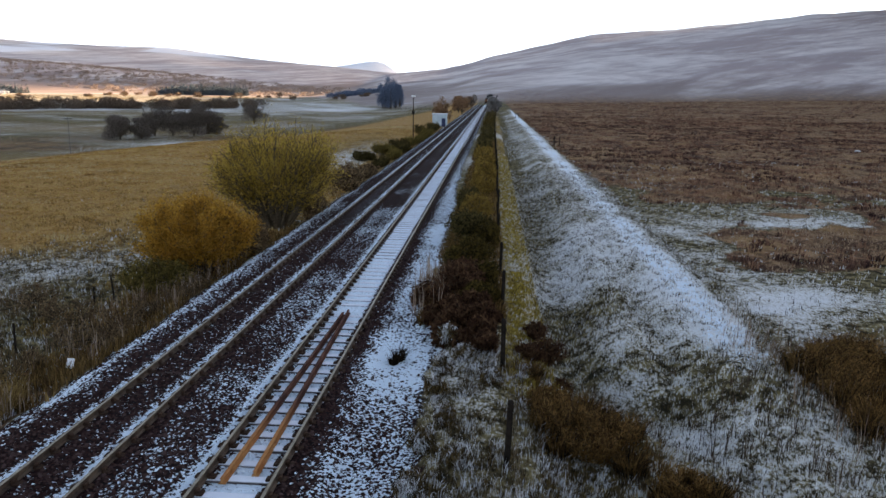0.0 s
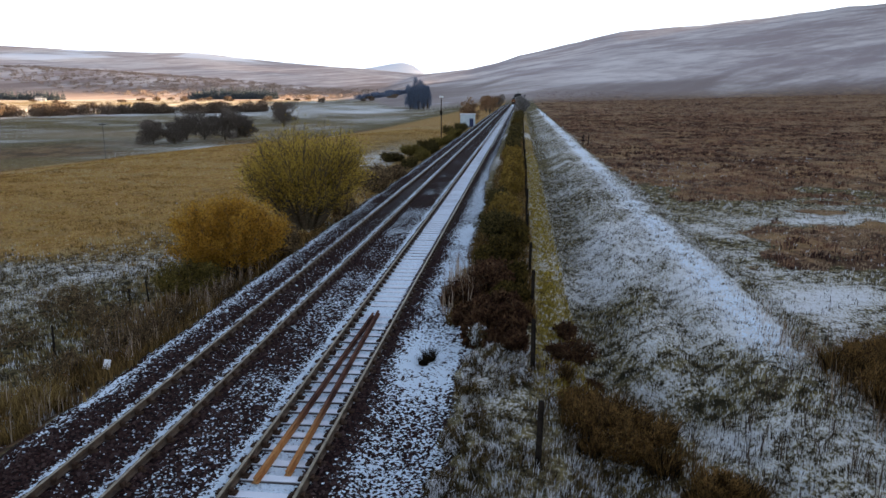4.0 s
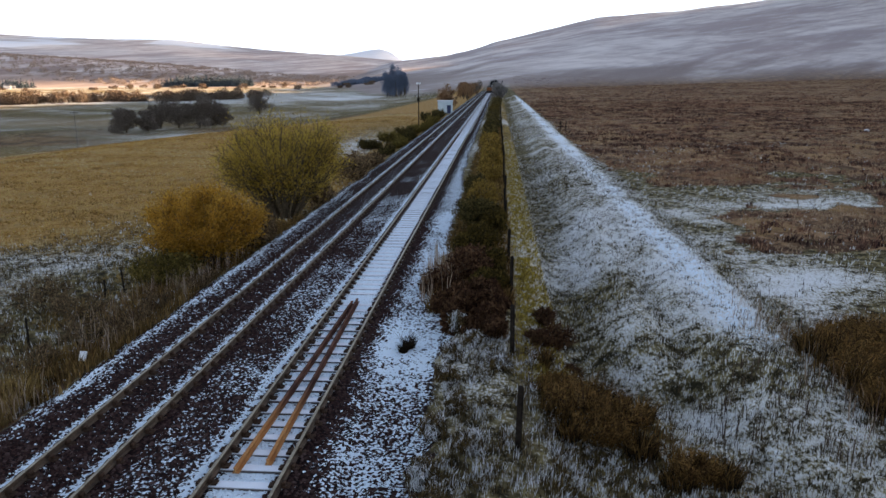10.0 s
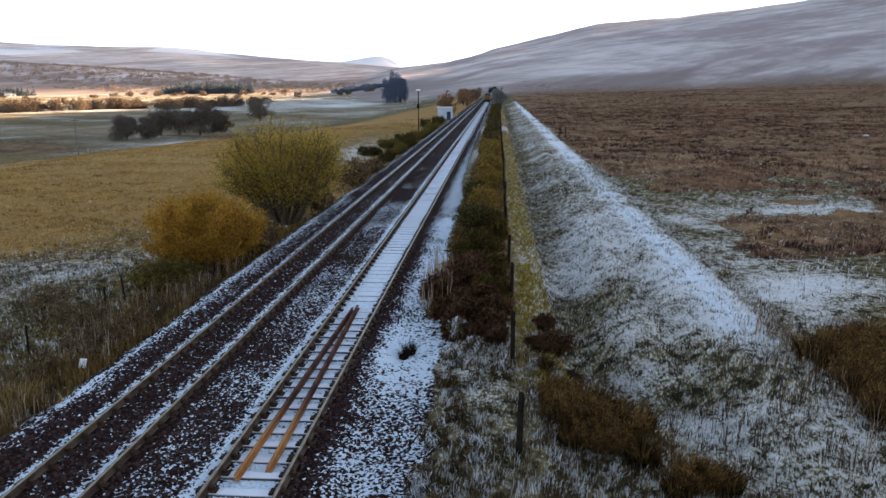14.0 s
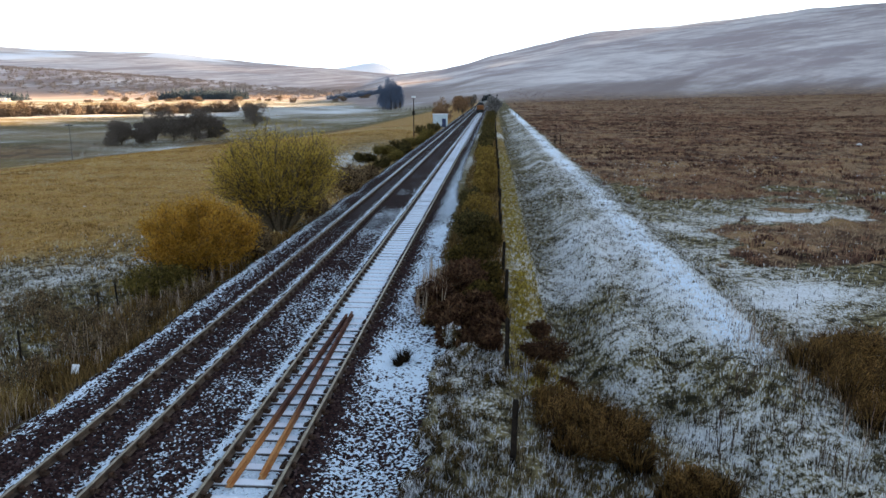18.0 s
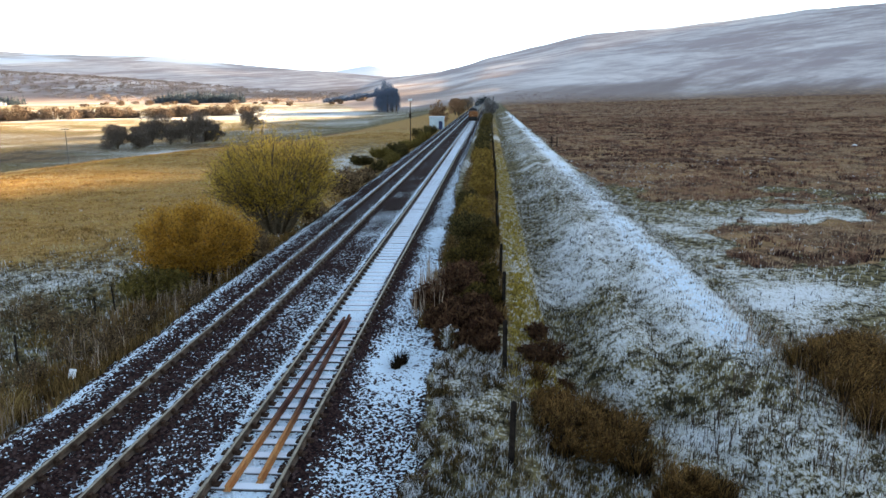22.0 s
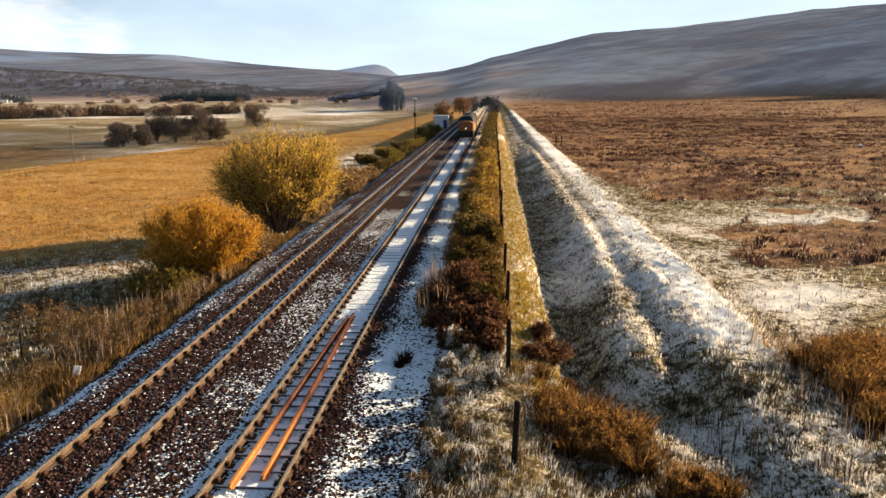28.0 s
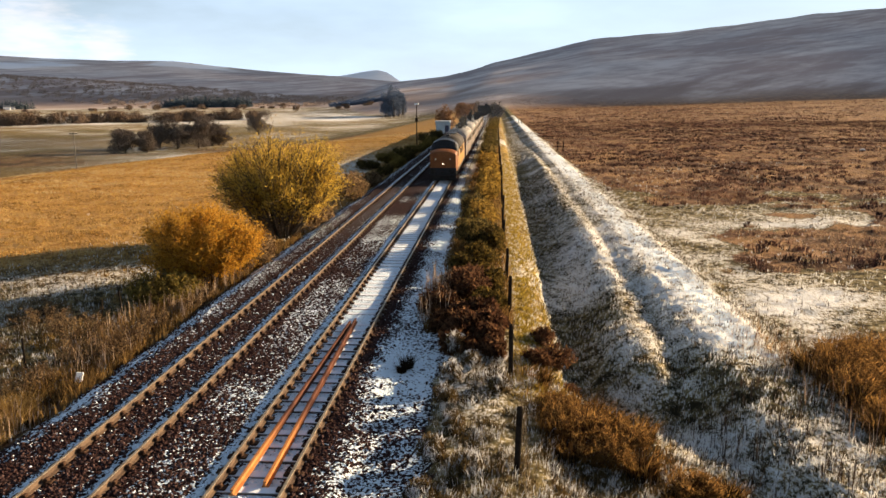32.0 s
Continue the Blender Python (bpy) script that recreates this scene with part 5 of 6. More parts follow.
    for k, (x, y, rx, ry, h) in enumerate([(9.9, 20.7, 0.95, 0.9, 1.1), (11.0, 21.4, 1.0, 0.9, 1.15), (9.5, 19.0, 0.75, 0.8, 0.95), (10.7, 19.7, 0.9, 0.8, 1.0), (9.3, 17.3, 0.55, 0.6, 0.7)]):
        spray_bush("brown_thicket", x, y, rx, ry, h, TUSSOCK, "dense thicket of dead brown stems among the rushes", 340 + k, 120, 12, 5600, 0.012, 6.0, "thickets by the bank", 0.6, 0.32, 0.006, DARK_BARK)
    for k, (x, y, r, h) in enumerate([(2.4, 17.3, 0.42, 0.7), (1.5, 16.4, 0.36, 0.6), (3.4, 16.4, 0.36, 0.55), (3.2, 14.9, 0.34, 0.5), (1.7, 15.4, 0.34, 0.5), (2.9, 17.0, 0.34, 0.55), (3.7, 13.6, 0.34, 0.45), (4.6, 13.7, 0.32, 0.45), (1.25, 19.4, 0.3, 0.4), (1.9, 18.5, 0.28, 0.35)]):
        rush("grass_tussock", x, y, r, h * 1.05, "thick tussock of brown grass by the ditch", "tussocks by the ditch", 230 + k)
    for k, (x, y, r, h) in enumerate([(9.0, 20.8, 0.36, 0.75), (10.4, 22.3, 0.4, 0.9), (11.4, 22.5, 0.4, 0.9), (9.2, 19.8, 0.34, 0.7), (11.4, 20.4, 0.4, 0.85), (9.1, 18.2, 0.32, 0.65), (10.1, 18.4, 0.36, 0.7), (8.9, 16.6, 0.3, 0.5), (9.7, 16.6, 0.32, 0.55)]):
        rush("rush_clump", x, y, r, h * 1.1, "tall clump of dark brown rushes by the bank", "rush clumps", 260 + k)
    # the scrub between the loop and the fence
    near = [(-0.9, 22.7, 0.8, 0.9, 0.8, RUSSET_LEAF), (-0.2, 21.6, 0.6, 0.8, 0.65, RUSSET_LEAF), (-1.6, 23.4, 0.7, 0.8, 0.75, RUSSET_LEAF), (-0.7, 20.9, 0.5, 0.6, 0.5, RUSSET_LEAF), (-1.3, 21.5, 0.5, 0.6, 0.55, RUSSET_LEAF), (0.0, 20.6, 0.45, 0.5, 0.5, RUSSET_LEAF), (-0.4, 24.2, 0.7, 0.8, 0.8, RUSSET_LEAF), (-1.9, 26.0, 0.9, 1.3, 1.0, RUSSET_LEAF), (-0.9, 27.4, 1.1, 1.9, 1.2, RUSSET_LEAF), (-0.2, 25.0, 0.8, 1.2, 0.9, BROOM_DARK), (-1.3, 29.5, 0.9, 1.0, 0.9, RUSSET_LEAF), (-0.1, 22.9, 0.6, 0.9, 0.7, RUSSET_LEAF),
            (-1.1, 24.0, 0.7, 0.9, 0.7, RUSSET_LEAF), (-0.1, 28.6, 0.6, 1.4, 0.9, BROOM_DARK), (-1.2, 31.6, 0.9, 1.2, 1.0, BROOM_DARK), (-0.1, 35.5, 0.7, 1.6, 1.3, BROOM_DARK), (-1.1, 37.5, 1.25, 2.6, 1.7, GORSE_LEAF),
            (-0.6, 32.5, 0.9, 1.6, 1.1, BROOM_DARK), (-0.6, 43.0, 1.2, 2.6, 1.7, OLIVE_LEAF), (-1.4, 48.5, 1.0, 2.6, 1.6, GORSE_LEAF), (-0.6, 54.0, 1.1, 3.0, 1.5, OLIVE_LEAF)]
    further = [(-0.5, 62.0, 1.2, 3.6, 1.9, OLIVE_LEAF), (-0.6, 71.0, 1.1, 4.0, 2.0, OLIVE_LEAF), (-0.8, 82.0, 1.2, 5.0, 1.8, OLIVE_LEAF), (-0.9, 95.0, 1.3, 6.0, 2.0, GORSE_LEAF), (-0.8, 110.0, 1.4, 7.0, 2.2, GORSE_LEAF),
            (-0.9, 128.0, 1.4, 8.0, 2.4, GORSE_LEAF), (-0.8, 150.0, 1.5, 10.0, 2.6, BROOM_DARK), (-0.8, 176.0, 1.5, 12.0, 2.6, GORSE_LEAF), (-0.6, 205.0, 1.8, 13.0, 3.0, GORSE_LEAF)]
    for k, (x, y, rx, ry, h, mat) in enumerate(near + further):
        name, what = {"RUSSET": ("russet_scrub", "russet dead willowherb and scrub beside the loop"), "BROOM": ("broom_bush", "dark olive broom bush along the fence"), "OLIVE": ("broom_bush", "olive and golden broom bush along the fence"),
                      "GORSE": ("gorse_bush", "dark green gorse bush along the fence")}[{RUSSET_LEAF.name: "RUSSET", BROOM_DARK.name: "BROOM", OLIVE_LEAF.name: "OLIVE", GORSE_LEAF.name: "GORSE"}[mat.name]]
        far = y > 60
        shrub(name, x, y, rx, ry, h, mat, what, 40 + k, 30, 3600 if not far else 2600, 0.05 if not far else 0.09, 2.0, 7, "scrub along the fence", 0.6)
    # trees about the line and in the valley
    for k, (x, y, h, w, mat) in enumerate([(-14.2, 215, 7.6, 7.2, AUTUMN_TREE), (-12.4, 300, 7.8, 8.5, AUTUMN_TREE), (-14.8, 322, 8.5, 8.0, AUTUMN_TREE), (-12.0, 420, 8.0, 9.0, BARE_TWIG), (0.4, 238, 6.8, 5.5, GREY_TWIG), (-0.4, 262, 7.0, 5.0, GREY_TWIG)]):
        tree("line_tree", x, y, h, w, mat, "small bare grey tree by the far end of the fence" if mat is GREY_TWIG else "small autumn tree close to the far part of the line", 80 + k, group="trees by the line", size=0.2)
    for k, (x, y, h, w) in enumerate([(-106.5, 207, 8.5, 10.0), (-101.5, 210, 7.5, 9.0), (-106, 228, 9.5, 10.0), (-101, 230, 10.5, 12.0), (-95, 232, 10.0, 10.0), (-96, 246, 11.5, 11.0), (-94, 247, 8.0, 8.0), (-104.5, 322, 11.5, 14.5)]):
        tree("valley_tree", x, y, h * 1.0, w * 1.15, BARE_TWIG, "bare dark tree in the valley beyond the field", 90 + k, group="valley trees", size=0.13, leaves=13000)
    rng = np.random.default_rng(5)
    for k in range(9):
        tree("hazed_grove_tree", -94 + 17 * rng.random(), 600 + 25 * rng.random(), 18 + 9 * rng.random(), 11, HAZE_CROWN, "tall bare tree in a grove far down the valley", 110 + k, group="grove", size=0.24, leaves=5200)


def far_woods(name, label, mat, places, seed, size, each=110, fir=False):
    """Rows and blocks of trees far off, joined."""
    rng = np.random.default_rng(seed)
    pts = []
    for x, y, h, w in places:
        z0 = ground_z(x, y)
        if fir:
            lob = [(x, y, h * u, w * 0.5 * (1.02 - u), w * 0.5 * (1.02 - u), h * 0.16) for u in (0.14, 0.34, 0.54, 0.74, 0.9)]
        else:
            lob = [(x, y, h * 0.45, w * 0.5, w * 0.5, h * 0.5), (x + w * 0.2, y, h * 0.7, w * 0.3, w * 0.3, h * 0.3)]
        p = lobe_points(rng, lob, each, 0.3) + np.array([0, 0, z0])
        pts.append(p)
    me = leaf_quads(rng, np.concatenate(pts), size, 1.3, mat, name)
    tagged(new(name, me), label, "woods", kind="stuff")


def build_far_woods():
    rng = np.random.default_rng(9)
    far_woods("valley_hedge", "brown hedgerow along the valley floor", HEDGE,
              [(-312 + 150 * u + rng.normal(0, 3), 446 + 110 * u + rng.normal(0, 5), 4.0 + 5.5 * rng.random() ** 2, 9) for u in -0.35 + 1.25 * rng.random(150)], 1, 0.42, 420)
    far_woods("far_hedge", "scattered bushes along far field edges", HEDGE,
              [(-680 + 560 * u + rng.normal(0, 20), 880 + 420 * rng.random(), 3 + 8 * rng.random() ** 2, 6 + 9 * rng.random()) for u in rng.random(26)], 2, 0.7, 260)
    block = []
    for u in np.linspace(0, 1, 44):
        for v in range(4):
            block.append((-588 + 132 * u + rng.normal(0, 2), 1290 + 40 * u + v * 14 + rng.normal(0, 3), (15 + 8 * rng.random()) * (0.75 + 0.25 * min(1, u * 4)), 11))
    far_woods("fir_plantation", "fir plantation below the hills, its blue-green paled for haze", FIR, block, 3, 0.8, 220, True)
    far_woods("small_fir_plantation", "dark block of firs at the foot of the slope", FIR,
              [(-830 + 62 * u + rng.normal(0, 2), 1130 + 36 * u + 14 * v, 12 + 6 * rng.random(), 11) for u in np.linspace(-0.5, 1, 22) for v in range(3)], 6, 0.8, 200, True)
    far_woods("hill_wood", "thin bare wood on the far hillside", HILL_WOOD,
              [(-1400 + 1050 * rng.random(), 1430 + 400 * rng.random(), 3 + 4 * rng.random(), 16) for _ in range(1500)], 4, 1.1, 34)
    far_woods("valley_end_wood", "bare wood at the end of the valley, coloured blue-grey for haze", HAZE_CROWN,
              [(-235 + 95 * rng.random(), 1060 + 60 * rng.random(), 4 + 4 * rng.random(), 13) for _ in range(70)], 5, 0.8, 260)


# ---------------------------------------------------------------- fences, posts, hut
def fence_post(x, y, h, lean, label, group, r=0.055):
    bm = bmesh.new()
    tube(bm, (0, 0, -0.3), (0, 0, h - 0.04), r, r * 0.92, 8)
    tube(bm, (0, 0, h - 0.04), (0, 0, h), r * 0.92, r * 0.6, 8)
    ob = part("fence_post", bm, POST)
    ob.matrix_basis = pose(x, y, ground_z(x, y)) @ pose(0, 0, 0, lean * 0.6, lean, 0)
    return tagged(ob, label, "fence post", group)


def build_fences():
    rng = np.random.default_rng(3)
    ys = [13.95, 19.4, 24.9, 30.2]
    while ys[-1] < 190:
        ys.append(ys[-1] + 5.7 + rng.normal(0, 0.3))
    for y in ys:
        fence_post(FENCE_X - 0.06 + rng.normal(0, 0.03), y, 1.46, rng.normal(0, 1.5), "weathered wooden fence post on the verge", "line fence posts", 0.068)
    for k in range(3):
        bm = bmesh.new()
        for a, b in zip([9.0] + ys, ys):
            tube(bm, (FENCE_X + 0.06, a, ground_z(FENCE_X, a) + 0.42 + 0.42 * k), (FENCE_X + 0.06, b, ground_z(FENCE_X, b) + 0.42 + 0.42 * k), 0.004, n=4, caps=False)
        tagged(part("fence_wire", bm, WIRE), "strand of plain wire along the line fence", "fence wire", "line fence wires")
    for x, y, h in [(-15.1, 21.6, 1.05), (-15.6, 27.3, 0.75), (-14.7, 27.2, 1.1), (-14.6, 28.8, 0.8)]:
        fence_post(x, y, h, rng.normal(0, 5), "short dark fence post in dead grass", "western fence posts", 0.04)
    for x, y, h in [(9.6, 116, 1.6), (10.4, 116, 1.5), (7.1, 236, 1.5), (8.0, 236, 1.5)]:
        fence_post(x, y, h, rng.normal(0, 2), "gate post standing by the bank", "gate posts", 0.08)
    # white marker in the grass
    ob = empty("line_marker", pose(-12.1, 19.5, ground_z(-12.1, 19.5) + 0.12, -35, 8, 20), "small white line marker in the grass", "marker")
    part("plate", boxes((-0.10, 0.10, -0.03, 0.03, 0.14, 0.44), bev=0.015), WHITE, ob)
    part("stake", boxes((-0.03, 0.03, -0.02, 0.02, -0.2, 0.14)), POST, ob)


def glass_material():
    m, t, b = material("dark_cab_glass", 0.06)
    b.inputs["Base Color"].default_value = (0.01, 0.012, 0.014, 1)
    b.inputs["Specular IOR Level"].default_value = 0.6
    return m


GLASS = glass_material()
HUTXY = (-13.0, 184.5)
HUT_WALL = simple("pale_blue_grey_panels", (0.36, 0.44, 0.47), (0.46, 0.53, 0.55), 1.5, 0.6)
HUT_ROOF = simple("frosted_hut_roof", (0.55, 0.58, 0.60), (0.7, 0.72, 0.74), 2.0, 0.7)
HUT_DOOR = simple("dark_blue_door", (0.012, 0.02, 0.06), (0.02, 0.035, 0.09), 3.0, 0.5)
CONCRETE = simple("pale_concrete", (0.28, 0.27, 0.25), (0.38, 0.37, 0.35), 3.0, 0.9)
POLE_WOOD = simple("weathered_pole_wood", (0.13, 0.115, 0.10), (0.22, 0.195, 0.17), 2.0, 0.9)
GALV = simple("galvanised_steel", (0.30, 0.31, 0.31), (0.42, 0.43, 0.43), 4.0, 0.5, 0.6)


def build_hut():
    x, y = HUTXY
    z = ground_z(x, y)
    hut = empty("relay_hut", pose(x, y, z), "pale blue-grey relay hut with a dark door beside the line", "hut")
    part("base", boxes((-1.9, 1.9, -1.4, 1.6, -0.8, 0.1), bev=0.02), CONCRETE, hut)
    part("walls", boxes((-1.75, 1.75, -1.25, 1.45, 0.1, 3.1), bev=0.02), HUT_WALL, hut)
    for k in range(6):
        part("wall_rib", boxes((-1.75 + 0.62 * k, -1.71 + 0.62 * k, -1.275, -1.24, 0.1, 3.05)), HUT_WALL, hut)
    part("roof", boxes((-1.9, 1.9, -1.4, 1.6, 3.1, 3.28), bev=0.03), HUT_ROOF, hut)
    door = part("door", boxes((0.5, 1.45, -1.32, -1.25, 0.12, 2.15), bev=0.01), HUT_DOOR, hut, "dark blue steel door")
    part("handle", boxes((0.6, 0.64, -1.38, -1.32, 1.0, 1.2)), GALV, door)
    part("step", boxes((0.4, 1.55, -1.95, -1.4, -0.5, 0.0), bev=0.02), CONCRETE, hut)


def build_poles():
    # lamp by the hut
    x, y = -13.6, 128.0
    z = ground_z(x, y)
    ob = empty("lamp_post", pose(x, y, z), "slim brown lamp post with a pale lantern", "lamp post")
    bm = bmesh.new()
    tube(bm, (0, 0, -0.4), (0, 0, 7.6), 0.10, 0.07, 8)
    part("pole", bm, IRON, ob)
    part("lantern", boxes((-0.35, 0.35, -0.3, 0.3, 7.5, 7.8), bev=0.05), WHITE, ob)
    part("cabinet", boxes((-0.2, 0.2, -0.25, -0.08, 4.6, 5.3), bev=0.02), POST, ob)
    # telegraph pole at the valley's edge
    x, y = -79.0, 134.5
    z = ground_z(x, y)
    ob = empty("telegraph_pole", pose(x, y, z), "weathered telegraph pole at the edge of the valley", "pole")
    bm = bmesh.new()
    tube(bm, (0, 0, -0.5), (0, 0, 7.4), 0.12, 0.08, 8)
    part("pole", bm, POLE_WOOD, ob)
    part("crossarm", boxes((-0.8, 0.8, -0.06, 0.06, 7.0, 7.14)), POST, ob)
    for s in (-0.7, -0.3, 0.3, 0.7):
        part("insulator", tube(bmesh.new(), (s, 0, 7.14), (s, 0, 7.32), 0.04, 0.03, 6), WHITE, ob)


def cottage(az, r, wide, deep, high):
    """A small white house far across the valley."""
    x, y = r * math.sin(radians(az)), r * math.cos(radians(az))
    ob = empty("cottage", pose(x, y, ground_z(x, y) - 0.3, 0, 0, 30), "small white cottage with a grey roof far across the valley", "house", "valley cottages")
    part("wall", boxes((-wide / 2, wide / 2, -deep / 2, deep / 2, 0, high), bev=0.03), WHITE, ob)
    bm = bmesh.new()
    o = 0.3
    v = [bm.verts.new(p) for p in ((-wide / 2 - o, -deep / 2 - o, high), (wide / 2 + o, -deep / 2 - o, high), (wide / 2 + o, deep / 2 + o, high), (-wide / 2 - o, deep / 2 + o, high), (-wide / 2 - o, 0, high + deep * 0.42), (wide / 2 + o, 0, high + deep * 0.42))]
    for f in ((0, 1, 5, 4), (2, 3, 4, 5), (0, 4, 3), (1, 2, 5), (3, 2, 1, 0)):
        bm.faces.new([v[i] for i in f])
    roof = part("roof", bm, SLATE, ob, "grey slate roof")
    for s in (-1, 1):
        part("chimney", boxes((s * wide * 0.42 - 0.4, s * wide * 0.42 + 0.4, -0.4, 0.4, high + deep * 0.2, high + deep * 0.42 + 0.9)), CONCRETE, roof)
    for s in (-0.3, 0.3):
        part("window", boxes((s * wide - 0.5, s * wide + 0.5, -deep / 2 - 0.03, -deep / 2 + 0.05, 1.0, 2.1)), SLATE, ob, "dark window")
    part("door", boxes((-0.45, 0.45, -deep / 2 - 0.03, -deep / 2 + 0.05, 0.1, 2.1)), POST, ob)


def build_valley_bits():
    cottage(-34.2, 1280, 9.0, 6.0, 4.0)
    cottage(-33.85, 1290, 5.0, 5.0, 3.0)
    # dead sapling beside the telegraph pole
    x, y = -77.6, 135.4
    ob = empty("dead_sapling", pose(x, y, ground_z(x, y)), "pale forked dead sapling beside the telegraph pole", "tree")
    bm = bmesh.new()
    tube(bm, (0, 0, -0.2), (0.06, 0, 1.1), 0.07, 0.055, 7)
    part("stem", bm, DEAD_WOOD, ob)
    for dx, dz, r in ((-0.18, 2.0, 0.035), (0.42, 2.2, 0.04)):
        part("fork", tube(bmesh.new(), (0.06, 0, 1.05), (0.06 + dx, 0.03, dz), 0.05, r * 0.6, 6), DEAD_WOOD, ob)
    rng = np.random.default_rng(14)
    for k in range(14):
        fence_post(-89 + 3.0 * k + rng.normal(0, 0.4), 585 + rng.normal(0, 2), 1.7, rng.normal(0, 3), "dark fence post in the row below the grove", "grove fence posts", 0.16)
    # a snow-capped stone on the cess
    bm = bmesh.new()
    bmesh.ops.create_icosphere(bm, subdivisions=2, radius=0.2)
    for v in bm.verts:
        v.co = Vector((v.co.x * 1.5, v.co.y, v.co.z * 0.6)) * (0.85 + 0.3 * float(vnoise(v.co.x * 5 + 3, v.co.y * 5 + v.co.z * 3 + 3)))
    ob = part("boulder", bm, FROSTED_STONE)
    ob.location = (-13.2, 26.4, ground_z(-13.2, 26.4) + 0.06)
    tagged(ob, "small snow-capped stone in the grass beside the cess", "rock")
    # a pale stone out on the moor
    x, y = 55.0, 115.7
    bm = bmesh.new()
    bmesh.ops.create_icosphere(bm, subdivisions=2, radius=0.32)
    for v in bm.verts:
        v.co = Vector((v.co.x * 1.3, v.co.y, v.co.z * 0.7)) * (0.85 + 0.3 * float(vnoise(v.co.x * 3 + 9, v.co.y * 3 + v.co.z * 2 + 9)))
    ob = part("boulder", bm, FROSTED_STONE)
    ob.location = (x, y, ground_z(x, y) + 0.1)
    tagged(ob, "frosted pale boulder lying in the heather", "rock")


def build_signal():
    x, y = -2.3, 350.0
    ob = empty("signal_post", pose(x, y, ground_z(x, y)), "slim signal post with a white head beside the loop", "railway signal")
    part("post", tube(bmesh.new(), (0, 0, -0.3), (0, 0, 4.6), 0.09, 0.08, 8), POST, ob)
    head = part("head", boxes((-0.35, 0.35, -0.12, 0.12, 4.4, 5.4), bev=0.05), WHITE, ob, "white-backed signal head")
    part("lens", tube(bmesh.new(), (0, -0.12, 4.9), (0, -0.2, 4.9), 0.13, n=12), GLASS, head)
    part("base_plate", boxes((-0.4, 0.4, -0.3, 0.3, -0.1, 0.7), bev=0.03), WHITE, ob, "pale cabinet at the foot")


SLATE = simple("grey_slate", (0.10, 0.11, 0.12), (0.18, 0.19, 0.20), 1.0, 0.7)
DEAD_WOOD = simple("bleached_dead_wood", (0.36, 0.32, 0.27), (0.5, 0.46, 0.40), 4.0, 0.9)
FROSTED_STONE = simple("frosted_pale_stone", (0.45, 0.44, 0.42), (0.6, 0.59, 0.57), 2.0, 0.9, snow=1.2)
build_hut()
build_poles()
build_valley_bits()
build_signal()
build_fences()
build_bushes()
build_far_woods()
build_turf()

# ---------------------------------------------------------------- the train
ORANGE = simple("orange_cab_paint", (0.15, 0.046, 0.010), (0.20, 0.066, 0.015), 2.0, 0.6, fine=0.05)
YELLOW = simple("yellow_body_paint", (0.27, 0.13, 0.022), (0.34, 0.17, 0.032), 1.0, 0.45, fine=0.05)
BLACK = simple("black_paint", (0.006, 0.006, 0.007), (0.015, 0.015, 0.016), 2.0, 0.5, fine=0.05)
ROOF_GREY = simple("sooty_roof_grey", (0.035, 0.031, 0.028), (0.085, 0.076, 0.068), 1.2, 0.7)
COACH_ROOF = simple("coach_roof_grey", (0.19, 0.185, 0.175), (0.30, 0.29, 0.275), 0.8, 0.7)
COACH_SIDE = simple("coach_side_paint", (0.10, 0.075, 0.062), (0.17, 0.125, 0.10), 0.8, 0.5, fine=0.05)
GEAR = simple("underframe_grime", (0.012, 0.011, 0.010), (0.04, 0.034, 0.03), 3.0, 0.9)


def lamp_material(name, col, strength):
    m, t, b = material(name, 0.3)
    b.inputs["Base Color"].default_value = (*col, 1)
    b.inputs["Emission Color"].default_value = (*col, 1)
    b.inputs["Emission Strength"].default_value = strength
    return m


HEADLAMP = lamp_material("lit_headlamp", (1.0, 0.86, 0.7), 2.2)
MARKER = simple("marker_lamp_lens", (0.5, 0.42, 0.3), (0.6, 0.5, 0.36), 9.0, 0.3)


def arch(w, z0, z1, rise, n=8):
    """Outline of a vehicle body: straight sides and an arched roof."""
    pts = [(-w, z0), (w, z0), (w, z1)]
    for i in range(1, n):
        a = math.pi * i / n
        pts.append((w * math.cos(a), z1 + rise * math.sin(a) ** 0.85))
    pts.append((-w, z1))
    return pts


def wheelset(parent, y, r):
    for s in (-0.72, 0.72):
        bm = bmesh.new()
        tube(bm, (s - 0.065, y, r), (s + 0.065, y, r), r, r, 18)
        tube(bm, (s * 0.93 - 0.02, y, r), (s * 0.93 + 0.02, y, r), r + 0.03, r + 0.03, 18)
        part("wheel", bm, GEAR, parent)
    bm = bmesh.new()
    tube(bm, (-0.72, y, r), (0.72, y, r), 0.08, n=8)
    part("axle", bm, GEAR, parent)


def bogie(parent, y, half, wheels, r):
    bm = bmesh.new()
    for s in (-1.02, 1.02):
        box(bm, s - 0.08, s + 0.08, y - half, y + half, 0.45, 0.85, 0.04)
        for w in wheels:
            box(bm, s - 0.12, s + 0.12, y + w - 0.18, y + w + 0.18, 0.38, 0.72, 0.03)
    box(bm, -1.0, 1.0, y - 0.3, y + 0.3, 0.5, 0.9, 0.03)
    b = part("bogie", bm, GEAR, parent)
    for w in wheels:
        wheelset(b, y + w, r)


